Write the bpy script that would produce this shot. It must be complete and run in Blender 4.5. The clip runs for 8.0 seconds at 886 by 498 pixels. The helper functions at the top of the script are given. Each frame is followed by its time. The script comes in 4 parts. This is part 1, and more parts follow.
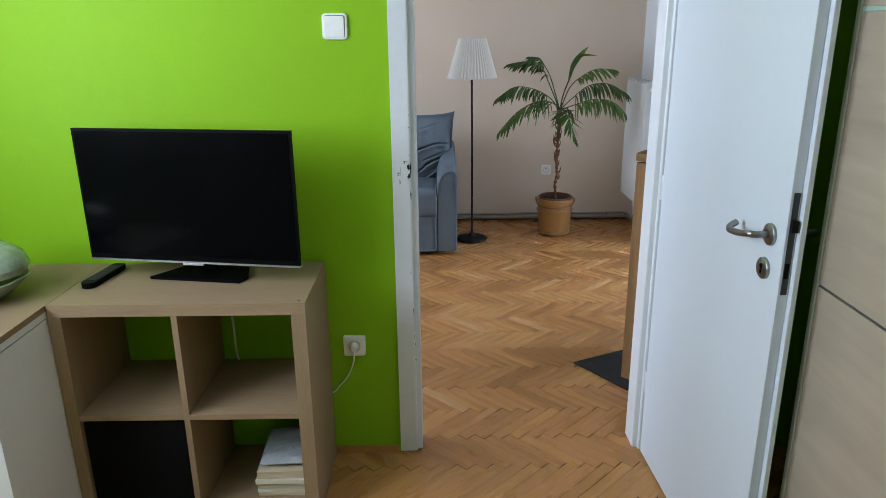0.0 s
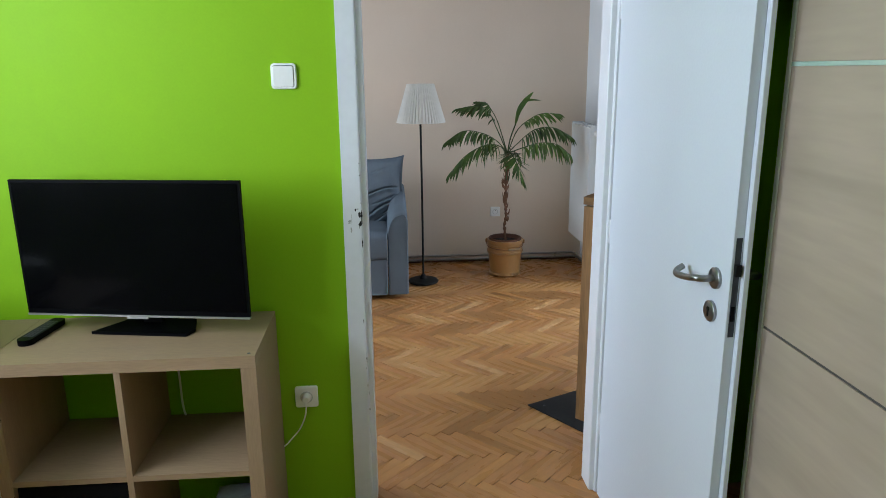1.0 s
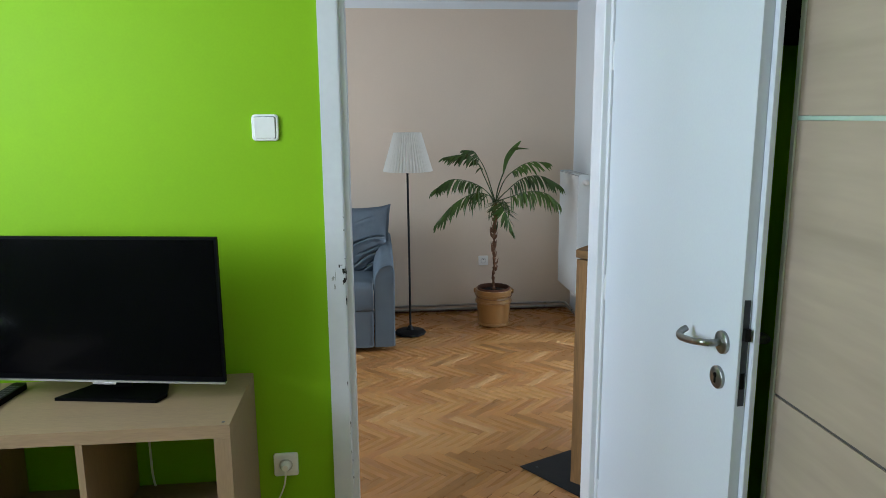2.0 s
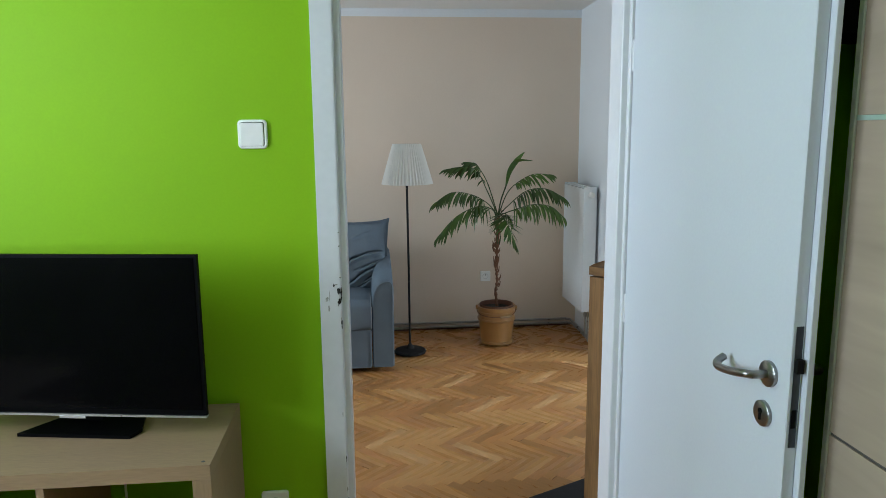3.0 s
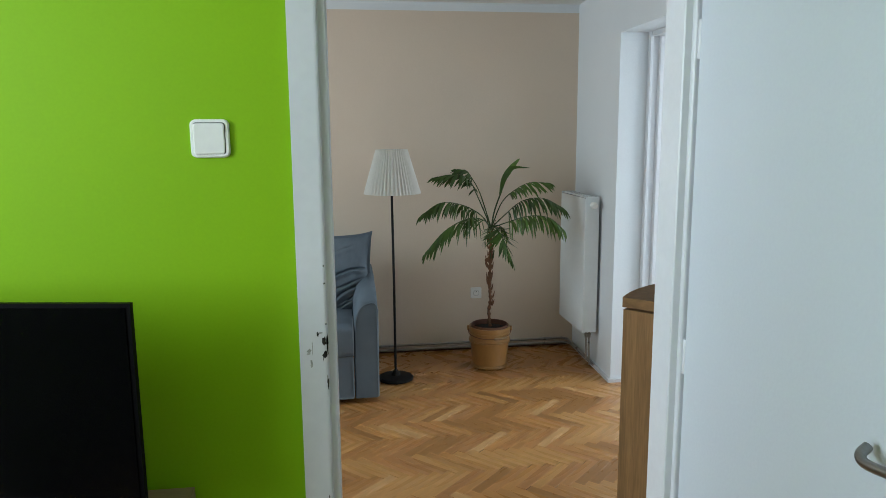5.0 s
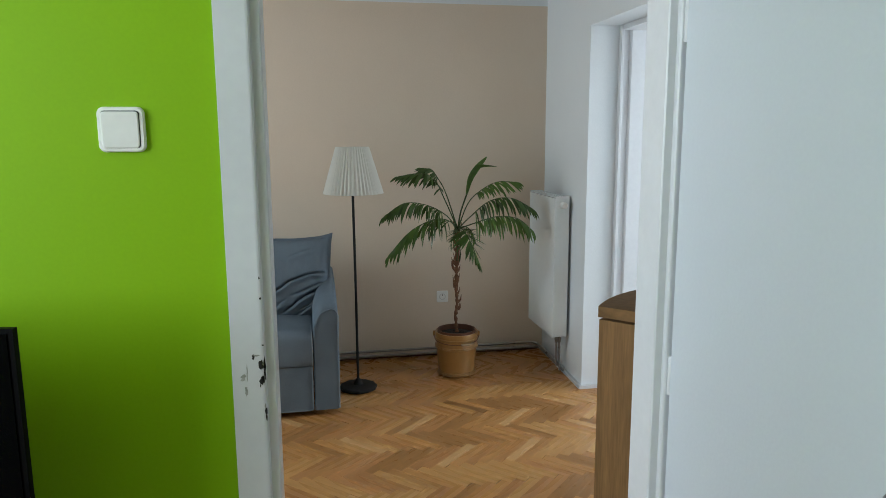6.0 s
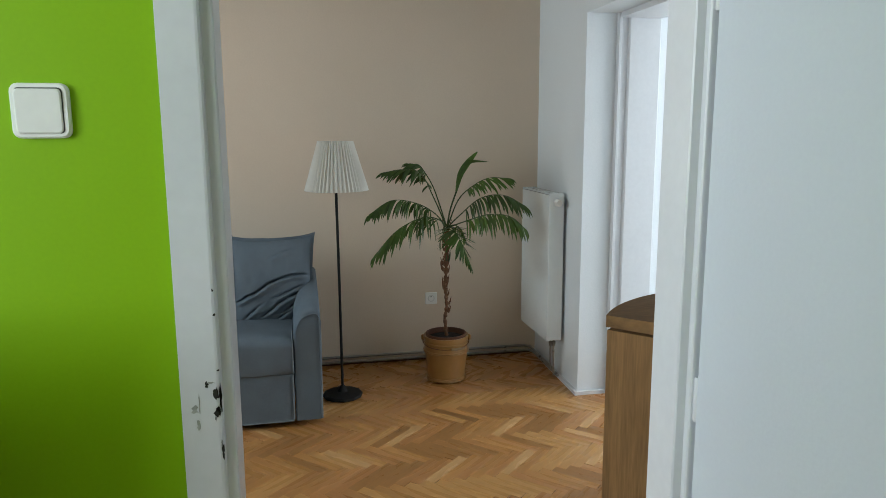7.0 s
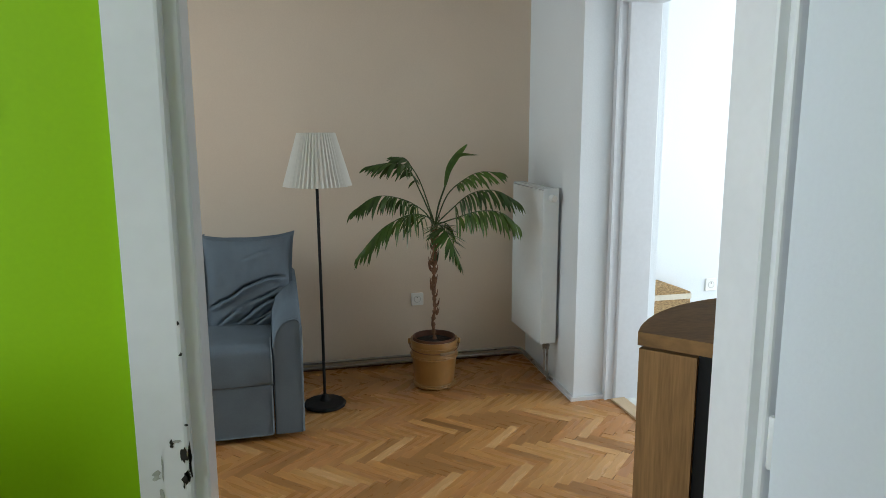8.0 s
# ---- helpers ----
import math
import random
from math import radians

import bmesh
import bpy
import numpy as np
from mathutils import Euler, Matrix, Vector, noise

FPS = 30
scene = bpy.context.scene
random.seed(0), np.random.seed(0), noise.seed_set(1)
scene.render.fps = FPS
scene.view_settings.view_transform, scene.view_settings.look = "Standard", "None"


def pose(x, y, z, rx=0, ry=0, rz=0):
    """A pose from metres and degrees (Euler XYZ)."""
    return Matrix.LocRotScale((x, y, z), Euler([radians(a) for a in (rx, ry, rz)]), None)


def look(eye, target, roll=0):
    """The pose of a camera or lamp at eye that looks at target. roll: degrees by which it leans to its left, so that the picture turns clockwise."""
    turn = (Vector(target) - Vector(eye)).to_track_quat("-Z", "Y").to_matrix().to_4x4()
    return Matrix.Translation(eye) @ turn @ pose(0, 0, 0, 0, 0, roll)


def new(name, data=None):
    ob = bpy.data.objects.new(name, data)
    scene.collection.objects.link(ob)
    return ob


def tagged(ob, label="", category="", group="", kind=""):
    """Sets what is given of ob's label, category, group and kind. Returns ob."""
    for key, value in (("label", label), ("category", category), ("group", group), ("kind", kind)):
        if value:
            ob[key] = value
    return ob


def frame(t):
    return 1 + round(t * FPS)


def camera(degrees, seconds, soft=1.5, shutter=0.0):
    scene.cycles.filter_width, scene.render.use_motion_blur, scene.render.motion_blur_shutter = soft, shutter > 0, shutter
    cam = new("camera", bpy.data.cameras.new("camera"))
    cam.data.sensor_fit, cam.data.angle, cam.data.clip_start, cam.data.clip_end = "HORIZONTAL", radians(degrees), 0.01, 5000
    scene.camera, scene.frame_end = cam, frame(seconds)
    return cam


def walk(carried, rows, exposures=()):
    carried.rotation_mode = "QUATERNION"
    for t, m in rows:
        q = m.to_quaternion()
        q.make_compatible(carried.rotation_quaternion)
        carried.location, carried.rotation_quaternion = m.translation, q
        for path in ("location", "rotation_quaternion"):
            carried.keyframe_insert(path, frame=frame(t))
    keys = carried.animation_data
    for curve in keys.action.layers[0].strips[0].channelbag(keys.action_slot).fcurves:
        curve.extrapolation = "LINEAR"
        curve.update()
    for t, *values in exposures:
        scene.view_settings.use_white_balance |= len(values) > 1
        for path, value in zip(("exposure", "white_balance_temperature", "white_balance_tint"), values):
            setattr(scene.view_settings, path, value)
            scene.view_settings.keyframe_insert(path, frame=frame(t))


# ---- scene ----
cam = camera(64.5, 8.0, soft=0.8)
EXPOSURES = [(0, 0.15, 6180, 17), (1.5, 0.06, 6180, 14), (3.5, -0.09, 6260, 9), (4.5, -0.15, 6390, 8), (6, -0.22, 6660, 9), (8, -0.29, 6820, 9)]
PATH = [
    (0, (-0.035, -0.339, 1.548), (-0.028, 1.568, 0.945), -0.6),
    (0.5, (-0.036, -0.333, 1.56), (0.055, 1.585, 0.999), -0.5),
    (1, (-0.041, -0.329, 1.57), (0.109, 1.603, 1.074), -0.5),
    (1.5, (-0.04, -0.301, 1.58), (0.142, 1.645, 1.156), -0.3),
    (2, (-0.037, -0.216, 1.584), (0.154, 1.739, 1.212), -0.4),
    (3.5, (-0.036, 0.079, 1.55), (0.162, 2.042, 1.221), -0.5),
    (4, (-0.058, 0.195, 1.556), (0.144, 2.158, 1.231), -0.5),
    (4.5, (-0.091, 0.322, 1.559), (0.134, 2.283, 1.237), -0.5),
    (6, (-0.029, 0.634, 1.542), (0.33, 2.575, 1.219), -0.3),
    (6.5, (0.0, 0.721, 1.531), (0.373, 2.659, 1.205), -0.3),
    (7, (0.007, 0.847, 1.52), (0.399, 2.78, 1.19), -0.3),
    (7.5, (0.004, 0.993, 1.515), (0.42, 2.919, 1.176), -0.2),
    (8, (-0.014, 1.103, 1.512), (0.446, 3.018, 1.162), -0.2),
]
walk(cam, [(t, look(eye, target, roll)) for t, eye, target, roll in PATH], EXPOSURES)

# ---- light ----
world = bpy.data.worlds.new("world")
scene.world = world
world.use_nodes = True
wn = world.node_tree.nodes
sky = wn.new("ShaderNodeTexSky")
sky.sky_type, sky.sun_disc = "NISHITA", False
sky.sun_elevation, sky.sun_rotation = radians(38), radians(100)
wn["Background"].inputs["Strength"].default_value = 0.12
world.node_tree.links.new(sky.outputs["Color"], wn["Background"].inputs["Color"])


def window_light(name, eye, target, width, height, watts, colour):
    """Sky light that enters by a window's opening."""
    lamp = bpy.data.lights.new(name, "AREA")
    lamp.shape, lamp.size, lamp.size_y, lamp.energy, lamp.color = "RECTANGLE", width, height, watts, colour
    ob = new(name, lamp)
    ob.matrix_world = look(eye, target)
    return ob


SKY = (0.72, 0.89, 1.0)
SKY_STUDY = (0.78, 0.90, 1.0)
window_light("daylight_study", (-1.98, 0.52, 1.74), (0, 0.52, 1.90), 1.4, 1.05, 60, SKY_STUDY)
window_light("daylight_living", (-4.12, 3.55, 1.78), (0, 3.55, 2.4), 2.2, 1.0, 98, SKY)
window_light("daylight_hall", (4.22, 3.5, 1.55), (2, 3.5, 1.55), 1.7, 1.5, 80, (0.84, 0.93, 1.0))


# ---- materials ----
def material(name, base, rough=0.5, metal=0.0, vary=0.12, scale=6.0, stretch=(1, 1, 1), bump=0.15, fine=60.0, spec=0.5, rnd=0.0, coat=0.0, alt=None):
    """A surface with coarse stains, fine grain and relief."""
    m = bpy.data.materials.new(name)
    m.use_nodes = True
    n, l = m.node_tree.nodes, m.node_tree.links
    b = n["Principled BSDF"]
    tc = n.new("ShaderNodeTexCoord")
    mp = n.new("ShaderNodeMapping")
    mp.inputs["Scale"].default_value = stretch
    l.new(tc.outputs["Object"], mp.inputs["Vector"])
    big, small = n.new("ShaderNodeTexNoise"), n.new("ShaderNodeTexNoise")
    big.inputs["Scale"].default_value, big.inputs["Detail"].default_value = scale, 4
    small.inputs["Scale"].default_value, small.inputs["Detail"].default_value = fine, 5
    for t in (big, small):
        l.new(mp.outputs["Vector"], t.inputs["Vector"])
    add = n.new("ShaderNodeMath")
    add.operation = "ADD"
    l.new(big.outputs["Fac"], add.inputs[0])
    l.new(small.outputs["Fac"], add.inputs[1])
    last = add
    if rnd:
        info, geo = n.new("ShaderNodeObjectInfo"), n.new("ShaderNodeNewGeometry")
        both = n.new("ShaderNodeMath")
        both.operation = "ADD"
        l.new(info.outputs["Random"], both.inputs[0])
        l.new(geo.outputs["Random Per Island"], both.inputs[1])
        fr = n.new("ShaderNodeMath")
        fr.operation = "FRACT"
        l.new(both.outputs[0], fr.inputs[0])
        mul = n.new("ShaderNodeMath")
        mul.operation = "MULTIPLY_ADD"
        l.new(fr.outputs[0], mul.inputs[0])
        mul.inputs[1].default_value = 2 * rnd
        l.new(add.outputs[0], mul.inputs[2])
        shift = n.new("ShaderNodeMath")
        shift.operation = "SUBTRACT"
        l.new(mul.outputs[0], shift.inputs[0])
        shift.inputs[1].default_value = rnd
        last = shift
    rng = n.new("ShaderNodeMapRange")
    rng.inputs["From Min"].default_value, rng.inputs["From Max"].default_value = 0.5, 1.5
    rng.inputs["To Min"].default_value, rng.inputs["To Max"].default_value = 1 - vary, 1 + vary
    l.new(last.outputs[0], rng.inputs["Value"])
    mix = n.new("ShaderNodeMix")
    mix.data_type, mix.blend_type = "RGBA", "MULTIPLY"
    mix.inputs["Factor"].default_value = 1
    mix.inputs["A"].default_value = (*base, 1)
    if alt:
        # each piece leans to one of two tints of the same wood
        tint, spin, wrap = n.new("ShaderNodeMix"), n.new("ShaderNodeMath"), n.new("ShaderNodeMath")
        spin.operation, wrap.operation = "MULTIPLY", "FRACT"
        spin.inputs[1].default_value = 7.31
        l.new(fr.outputs[0], spin.inputs[0])
        l.new(spin.outputs[0], wrap.inputs[0])
        tint.data_type = "RGBA"
        l.new(wrap.outputs[0], tint.inputs["Factor"])
        tint.inputs["A"].default_value, tint.inputs["B"].default_value = (*base, 1), (*alt, 1)
        l.new(tint.outputs["Result"], mix.inputs["A"])
    l.new(rng.outputs["Result"], mix.inputs["B"])
    l.new(mix.outputs["Result"], b.inputs["Base Color"])
    rr = n.new("ShaderNodeMapRange")
    rr.inputs["To Min"].default_value, rr.inputs["To Max"].default_value = max(0.02, rough - 0.08), min(1, rough + 0.08)
    l.new(big.outputs["Fac"], rr.inputs["Value"])
    l.new(rr.outputs["Result"], b.inputs["Roughness"])
    b.inputs["Metallic"].default_value = metal
    b.inputs["Specular IOR Level"].default_value = spec
    b.inputs["Coat Weight"].default_value = coat
    b.inputs["Coat Roughness"].default_value = 0.15
    bp = n.new("ShaderNodeBump")
    bp.inputs["Strength"].default_value, bp.inputs["Distance"].default_value = bump, 0.004
    l.new(add.outputs[0], bp.inputs["Height"])
    l.new(bp.outputs["Normal"], b.inputs["Normal"])
    return m


M_GREEN = material("green_paint", (0.236, 0.47, 0.004), 0.6, vary=0.05, scale=3, fine=140, bump=0.045, spec=0.25)
M_BEIGE = material("beige_paint", (0.70, 0.588, 0.482), 0.7, vary=0.05, scale=2, fine=160, bump=0.15)
M_WHITE = material("white_paint", (0.745, 0.785, 0.82), 0.7, vary=0.04, scale=2, fine=140, bump=0.15)
M_CEIL = material("white_ceiling_paint", (0.86, 0.87, 0.87), 0.8, vary=0.03, scale=2, fine=140, bump=0.15)
M_ENAMEL = material("white_enamel", (0.655, 0.67, 0.70), 0.35, vary=0.05, scale=5, fine=40, bump=0.06)
M_RAD = material("white_radiator_enamel", (0.76, 0.81, 0.83), 0.06, vary=0.03, scale=5, fine=40, bump=0.03)
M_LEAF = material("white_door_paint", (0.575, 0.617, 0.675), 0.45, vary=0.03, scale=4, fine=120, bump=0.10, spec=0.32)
M_CHIP = material("bare_dark_steel", (0.012, 0.011, 0.010), 0.6, vary=0.5, scale=60, bump=0.4)
M_WORN = material("worn_grey_paint", (0.33, 0.34, 0.32), 0.6, vary=0.4, scale=60, bump=0.2)
M_OAK = material("pale_oak_veneer", (0.285, 0.195, 0.115), 0.5, vary=0.16, scale=3, stretch=(1, 8, 8), fine=30, bump=0.1, spec=0.22)
M_OAK_Y = material("pale_oak_veneer_deep", (0.285, 0.195, 0.115), 0.5, vary=0.16, scale=3, stretch=(8, 1, 8), fine=30, bump=0.1, spec=0.22)
M_OAK_Z = material("pale_oak_veneer_upright", (0.285, 0.195, 0.115), 0.5, vary=0.16, scale=3, stretch=(8, 8, 1), fine=30, bump=0.1, spec=0.22)
M_SILL = material("pale_threshold_wood", (0.50, 0.37, 0.235), 0.45, vary=0.18, scale=4, stretch=(8, 1, 8), fine=30, bump=0.1)
M_WARD = material("beige_oak_panel", (0.35, 0.285, 0.215), 0.42, vary=0.17, scale=1.5, stretch=(2, 0.8, 7), fine=5, bump=0.04)
M_LAC = material("white_laminate", (0.74, 0.75, 0.76), 0.4, vary=0.03, scale=4, bump=0.04)
M_SCREEN = material("black_glass", (0.002, 0.002, 0.0025), 0.16, vary=0.1, scale=4, bump=0.0, spec=0.09)
M_BLACK = material("black_plastic", (0.005, 0.005, 0.0055), 0.5, vary=0.15, scale=20, bump=0.1, spec=0.15)
M_BLACKM = material("matt_black_metal", (0.009, 0.009, 0.0095), 0.6, vary=0.2, scale=20, bump=0.15, spec=0.2)
M_BLACKBOX = material("black_fabric_board", (0.004, 0.004, 0.004), 0.9, vary=0.2, scale=30, fine=200, bump=0.3, spec=0.1)
M_BEZEL = material("black_gloss_bezel", (0.0025, 0.0025, 0.003), 0.45, vary=0.1, scale=20, bump=0.0, spec=0.05)
M_KEY = material("dark_grey_rubber", (0.05, 0.05, 0.052), 0.7, vary=0.2, scale=60, bump=0.1)
M_SILVER = material("silver_trim", (0.62, 0.62, 0.63), 0.3, 0.9, vary=0.08, scale=20, bump=0.05)
M_STEEL = material("brushed_steel", (0.27, 0.268, 0.26), 0.3, 1.0, vary=0.12, scale=15, stretch=(1, 6, 6), bump=0.1)
M_LOCK = material("dark_lock_steel", (0.068, 0.075, 0.086), 0.4, 0.9, vary=0.2, scale=30, bump=0.1)
M_PLASTIC = material("white_plastic", (0.84, 0.84, 0.82), 0.35, vary=0.03, scale=30, bump=0.03)
# white plastic with the shade of the socket well put into its colour
M_SOCKET = material("shaded_white_plastic", (0.58, 0.58, 0.57), 0.5, vary=0.05, scale=30, bump=0.03)
M_PIPE = material("grey_painted_pipe", (0.30, 0.29, 0.275), 0.3, 0.6, vary=0.25, scale=12, bump=0.1)
M_SOFA = material("blue_grey_slipcover", (0.116, 0.149, 0.183), 0.9, vary=0.26, scale=7, fine=220, bump=0.22, spec=0.2)
M_PIPING = material("faded_blue_piping", (0.18, 0.215, 0.25), 0.9, vary=0.15, scale=20, bump=0.3, spec=0.2)
M_SHADE = material("pleated_paper", (0.74, 0.73, 0.69), 0.8, vary=0.04, scale=10, bump=0.1)
M_SHADE.node_tree.nodes["Principled BSDF"].inputs["Transmission Weight"].default_value = 0.35
M_POT = material("tan_glazed_wood", (0.35, 0.182, 0.058), 0.3, vary=0.16, scale=8, stretch=(1, 1, 0.3), fine=50, bump=0.15, coat=0.2)
M_TERRA = material("dark_terracotta", (0.12, 0.045, 0.024), 0.6, vary=0.2, scale=20, bump=0.2)
M_SOIL = material("potting_soil", (0.012, 0.008, 0.006), 0.95, vary=0.5, scale=40, bump=1.0)
M_TRUNK = material("fibrous_palm_bark", (0.155, 0.072, 0.038), 0.9, vary=0.5, scale=14, stretch=(1, 1, 3), fine=70, bump=0.9)
M_FROND = material("palm_leaf", (0.034, 0.080, 0.006), 0.42, vary=0.45, scale=5, fine=60, bump=0.1, rnd=0.25)
M_FRONDY = material("fresh_palm_leaf", (0.066, 0.140, 0.013), 0.42, vary=0.4, scale=5, fine=60, bump=0.1, rnd=0.25)
M_STALK = material("palm_stalk", (0.045, 0.075, 0.02), 0.5, vary=0.3, scale=8, bump=0.2)
M_STONE = material("dark_wood_slab", (0.15, 0.085, 0.037), 0.6, vary=0.45, scale=5, stretch=(1, 3, 3), fine=40, bump=0.1, spec=0.05)
M_EDGE = material("knotty_wood_edge", (0.185, 0.10, 0.040), 0.5, vary=0.55, scale=9, stretch=(1, 1, 2), fine=30, bump=0.15, spec=0.2)
M_CLAD = material("brown_wood_cladding", (0.235, 0.128, 0.053), 0.5, spec=0.2, vary=0.40, scale=3, stretch=(9, 9, 0.5), fine=24, bump=0.12)
M_PARQ = material("oak_parquet", (0.43, 0.208, 0.064), 0.28, vary=0.20, scale=4, stretch=(1.0, 4, 4), fine=22, bump=0.03, rnd=0.28, coat=0.0, spec=0.40, alt=(0.40, 0.180, 0.062))
M_PARQA = material("light_oak_parquet", (0.485, 0.25, 0.084), 0.28, vary=0.2, scale=4, stretch=(1.0, 4, 4), fine=22, bump=0.03, spec=0.38)
M_PARQB = material("brown_oak_parquet", (0.315, 0.148, 0.047), 0.29, vary=0.2, scale=4, stretch=(1.0, 4, 4), fine=22, bump=0.03, spec=0.28)
M_PARQD = material("dark_oak_parquet", (0.24, 0.112, 0.036), 0.30, vary=0.22, scale=5, stretch=(1.0, 5, 5), fine=26, bump=0.05, coat=0.0, spec=0.28)
M_PARQL = material("pale_oak_parquet", (0.55, 0.31, 0.13), 0.26, vary=0.2, scale=5, stretch=(1.0, 5, 5), fine=26, bump=0.05, coat=0.0, spec=0.32)
M_SUB = material("dark_joint_filler", (0.06, 0.035, 0.018), 0.9, vary=0.3, scale=10, bump=0.2)
M_TILE = material("pale_floor_tile", (0.62, 0.64, 0.62), 0.25, vary=0.06, scale=4, bump=0.04)
M_WICKER = material("seagrass_weave", (0.36, 0.23, 0.11), 0.85, vary=1.0, scale=48, stretch=(1, 1, 2.5), fine=140, bump=1.0)
M_CREAM = material("cream_cotton", (0.66, 0.60, 0.50), 0.9, vary=0.1, scale=20, bump=0.3)
M_PAPER = material("aged_paper", (0.55, 0.45, 0.32), 0.8, vary=0.25, scale=10, stretch=(1, 1, 30), fine=10, bump=0.3)
M_FILM = material("grey_plastic_sleeve", (0.42, 0.45, 0.47), 0.25, vary=0.2, scale=12, bump=0.5)
M_BOWL = material("grey_green_glazed_glass", (0.30, 0.36, 0.27), 0.15, vary=0.3, scale=14, bump=0.3)
M_SEAM = material("dark_seam", (0.06, 0.055, 0.05), 0.6, vary=0.1, scale=10, bump=0.05)
M_GROUND = material("lawn", (0.06, 0.09, 0.03), 0.95, vary=0.3, scale=3, bump=0.5)
M_GLASSEDGE = material("turquoise_glass_strip", (0.34, 0.47, 0.39), 0.12, vary=0.08, scale=8, bump=0.0)
M_ALU = material("brushed_aluminium", (0.60, 0.62, 0.58), 0.4, 0.25, vary=0.08, scale=10, stretch=(6, 6, 1), bump=0.06)


# ---- mesh helpers ----
def finish(bm, name, mats, parent=None, label="", smooth=False, bevel=0.0, segments=2):
    if bevel:
        bmesh.ops.bevel(bm, geom=[e for e in bm.edges if e.calc_face_angle(0) > 0.5], offset=bevel, segments=segments, affect="EDGES", profile=0.6)
    bmesh.ops.recalc_face_normals(bm, faces=bm.faces)
    if smooth:
        for f in bm.faces:
            f.smooth = True
        for e in bm.edges:
            if len(e.link_faces) == 2 and e.calc_face_angle(0) > 0.7:
                e.smooth = False
    me = bpy.data.meshes.new(name)
    bm.to_mesh(me)
    bm.free()
    for m in mats if isinstance(mats, (list, tuple)) else [mats]:
        me.materials.append(m)
    ob = new(name, me)
    if parent:
        ob.parent = parent
    if label:
        tagged(ob, label)
    return ob


def part(name, bm, mat, parent, label="", **kw):
    """One mesh object under a thing or a part."""
    return finish(bm, name, mat, parent, label, **kw)


def thing(name, m, label, category, group="", kind=""):
    ob = new(name)
    ob.empty_display_size = 0.1
    ob.matrix_basis = m
    return tagged(ob, label, category, group, kind)


def box(x0, x1, y0, y1, z0, z1, bm=None, mat=0):
    bm = bm or bmesh.new()
    v = [bm.verts.new(p) for p in ((x0, y0, z0), (x1, y0, z0), (x1, y1, z0), (x0, y1, z0), (x0, y0, z1), (x1, y0, z1), (x1, y1, z1), (x0, y1, z1))]
    for q in ((0, 3, 2, 1), (4, 5, 6, 7), (0, 1, 5, 4), (1, 2, 6, 5), (2, 3, 7, 6), (3, 0, 4, 7)):
        f = bm.faces.new([v[i] for i in q])
        f.material_index = mat
    return bm


def lathe(profile, sides=32, bm=None, centre=(0, 0), mat=0, wave=None):
    """Turns a profile of (radius, height) about the upright; closes it where the radius is 0."""
    bm = bm or bmesh.new()
    rings = []
    for r, z in profile:
        if r <= 1e-6:
            rings.append([bm.verts.new((centre[0], centre[1], z))])
        else:
            ring = []
            for i in range(sides):
                a = 2 * math.pi * i / sides
                rr = r * (1 + (wave(i) if wave else 0))
                ring.append(bm.verts.new((centre[0] + rr * math.cos(a), centre[1] + rr * math.sin(a), z)))
            rings.append(ring)
    for a, b in zip(rings, rings[1:]):
        for i in range(sides):
            j = (i + 1) % sides
            if len(a) == 1 and len(b) == 1:
                continue
            if len(a) == 1:
                f = bm.faces.new((a[0], b[j], b[i]))
            elif len(b) == 1:
                f = bm.faces.new((a[i], a[j], b[0]))
            else:
                f = bm.faces.new((a[i], a[j], b[j], b[i]))
            f.material_index = mat
    return bm


def tube(points, radii, sides=10, bm=None, caps=True):
    """A round bar along points."""
    bm = bm or bmesh.new()
    pts = [Vector(p) for p in points]
    if not isinstance(radii, (list, tuple)):
        radii = [radii] * len(pts)
    rings, side = [], None
    for i, p in enumerate(pts):
        way = (pts[min(i + 1, len(pts) - 1)] - pts[max(i - 1, 0)]).normalized()
        if side is None:
            side = way.orthogonal().normalized()
        side = (side - way * side.dot(way)).normalized()
        up = way.cross(side)
        rings.append([bm.verts.new(p + radii[i] * (math.cos(2 * math.pi * k / sides) * side + math.sin(2 * math.pi * k / sides) * up)) for k in range(sides)])
    for a, b in zip(rings, rings[1:]):
        for k in range(sides):
            bm.faces.new((a[k], a[(k + 1) % sides], b[(k + 1) % sides], b[k]))
    if caps:
        bm.faces.new(rings[0][::-1])
        bm.faces.new(rings[-1])
    return bm


def curve_points(control, count):
    """Points along a smooth line through the control points."""
    c = [Vector(p) for p in control]
    c = [2 * c[0] - c[1]] + c + [2 * c[-1] - c[-2]]
    out = []
    spans = len(c) - 3
    for i in range(count):
        u = i / (count - 1) * spans
        k = min(int(u), spans - 1)
        t = u - k
        a, b, d, e = c[k:k + 4]
        out.append(0.5 * (2 * b + (d - a) * t + (2 * a - 5 * b + 4 * d - e) * t * t + (3 * b - a - 3 * d + e) * t ** 3))
    return out


def prism(outline, z0, z1, bm=None, mat=0):
    """An upright block over a plan outline."""
    bm = bm or bmesh.new()
    lo, hi = [bm.verts.new((x, y, z0)) for x, y in outline], [bm.verts.new((x, y, z1)) for x, y in outline]
    n = len(outline)
    faces = [bm.faces.new(lo[::-1]), bm.faces.new(hi)] + [bm.faces.new((lo[i], lo[(i + 1) % n], hi[(i + 1) % n], hi[i])) for i in range(n)]
    for f in faces:
        f.material_index = mat
    return bm


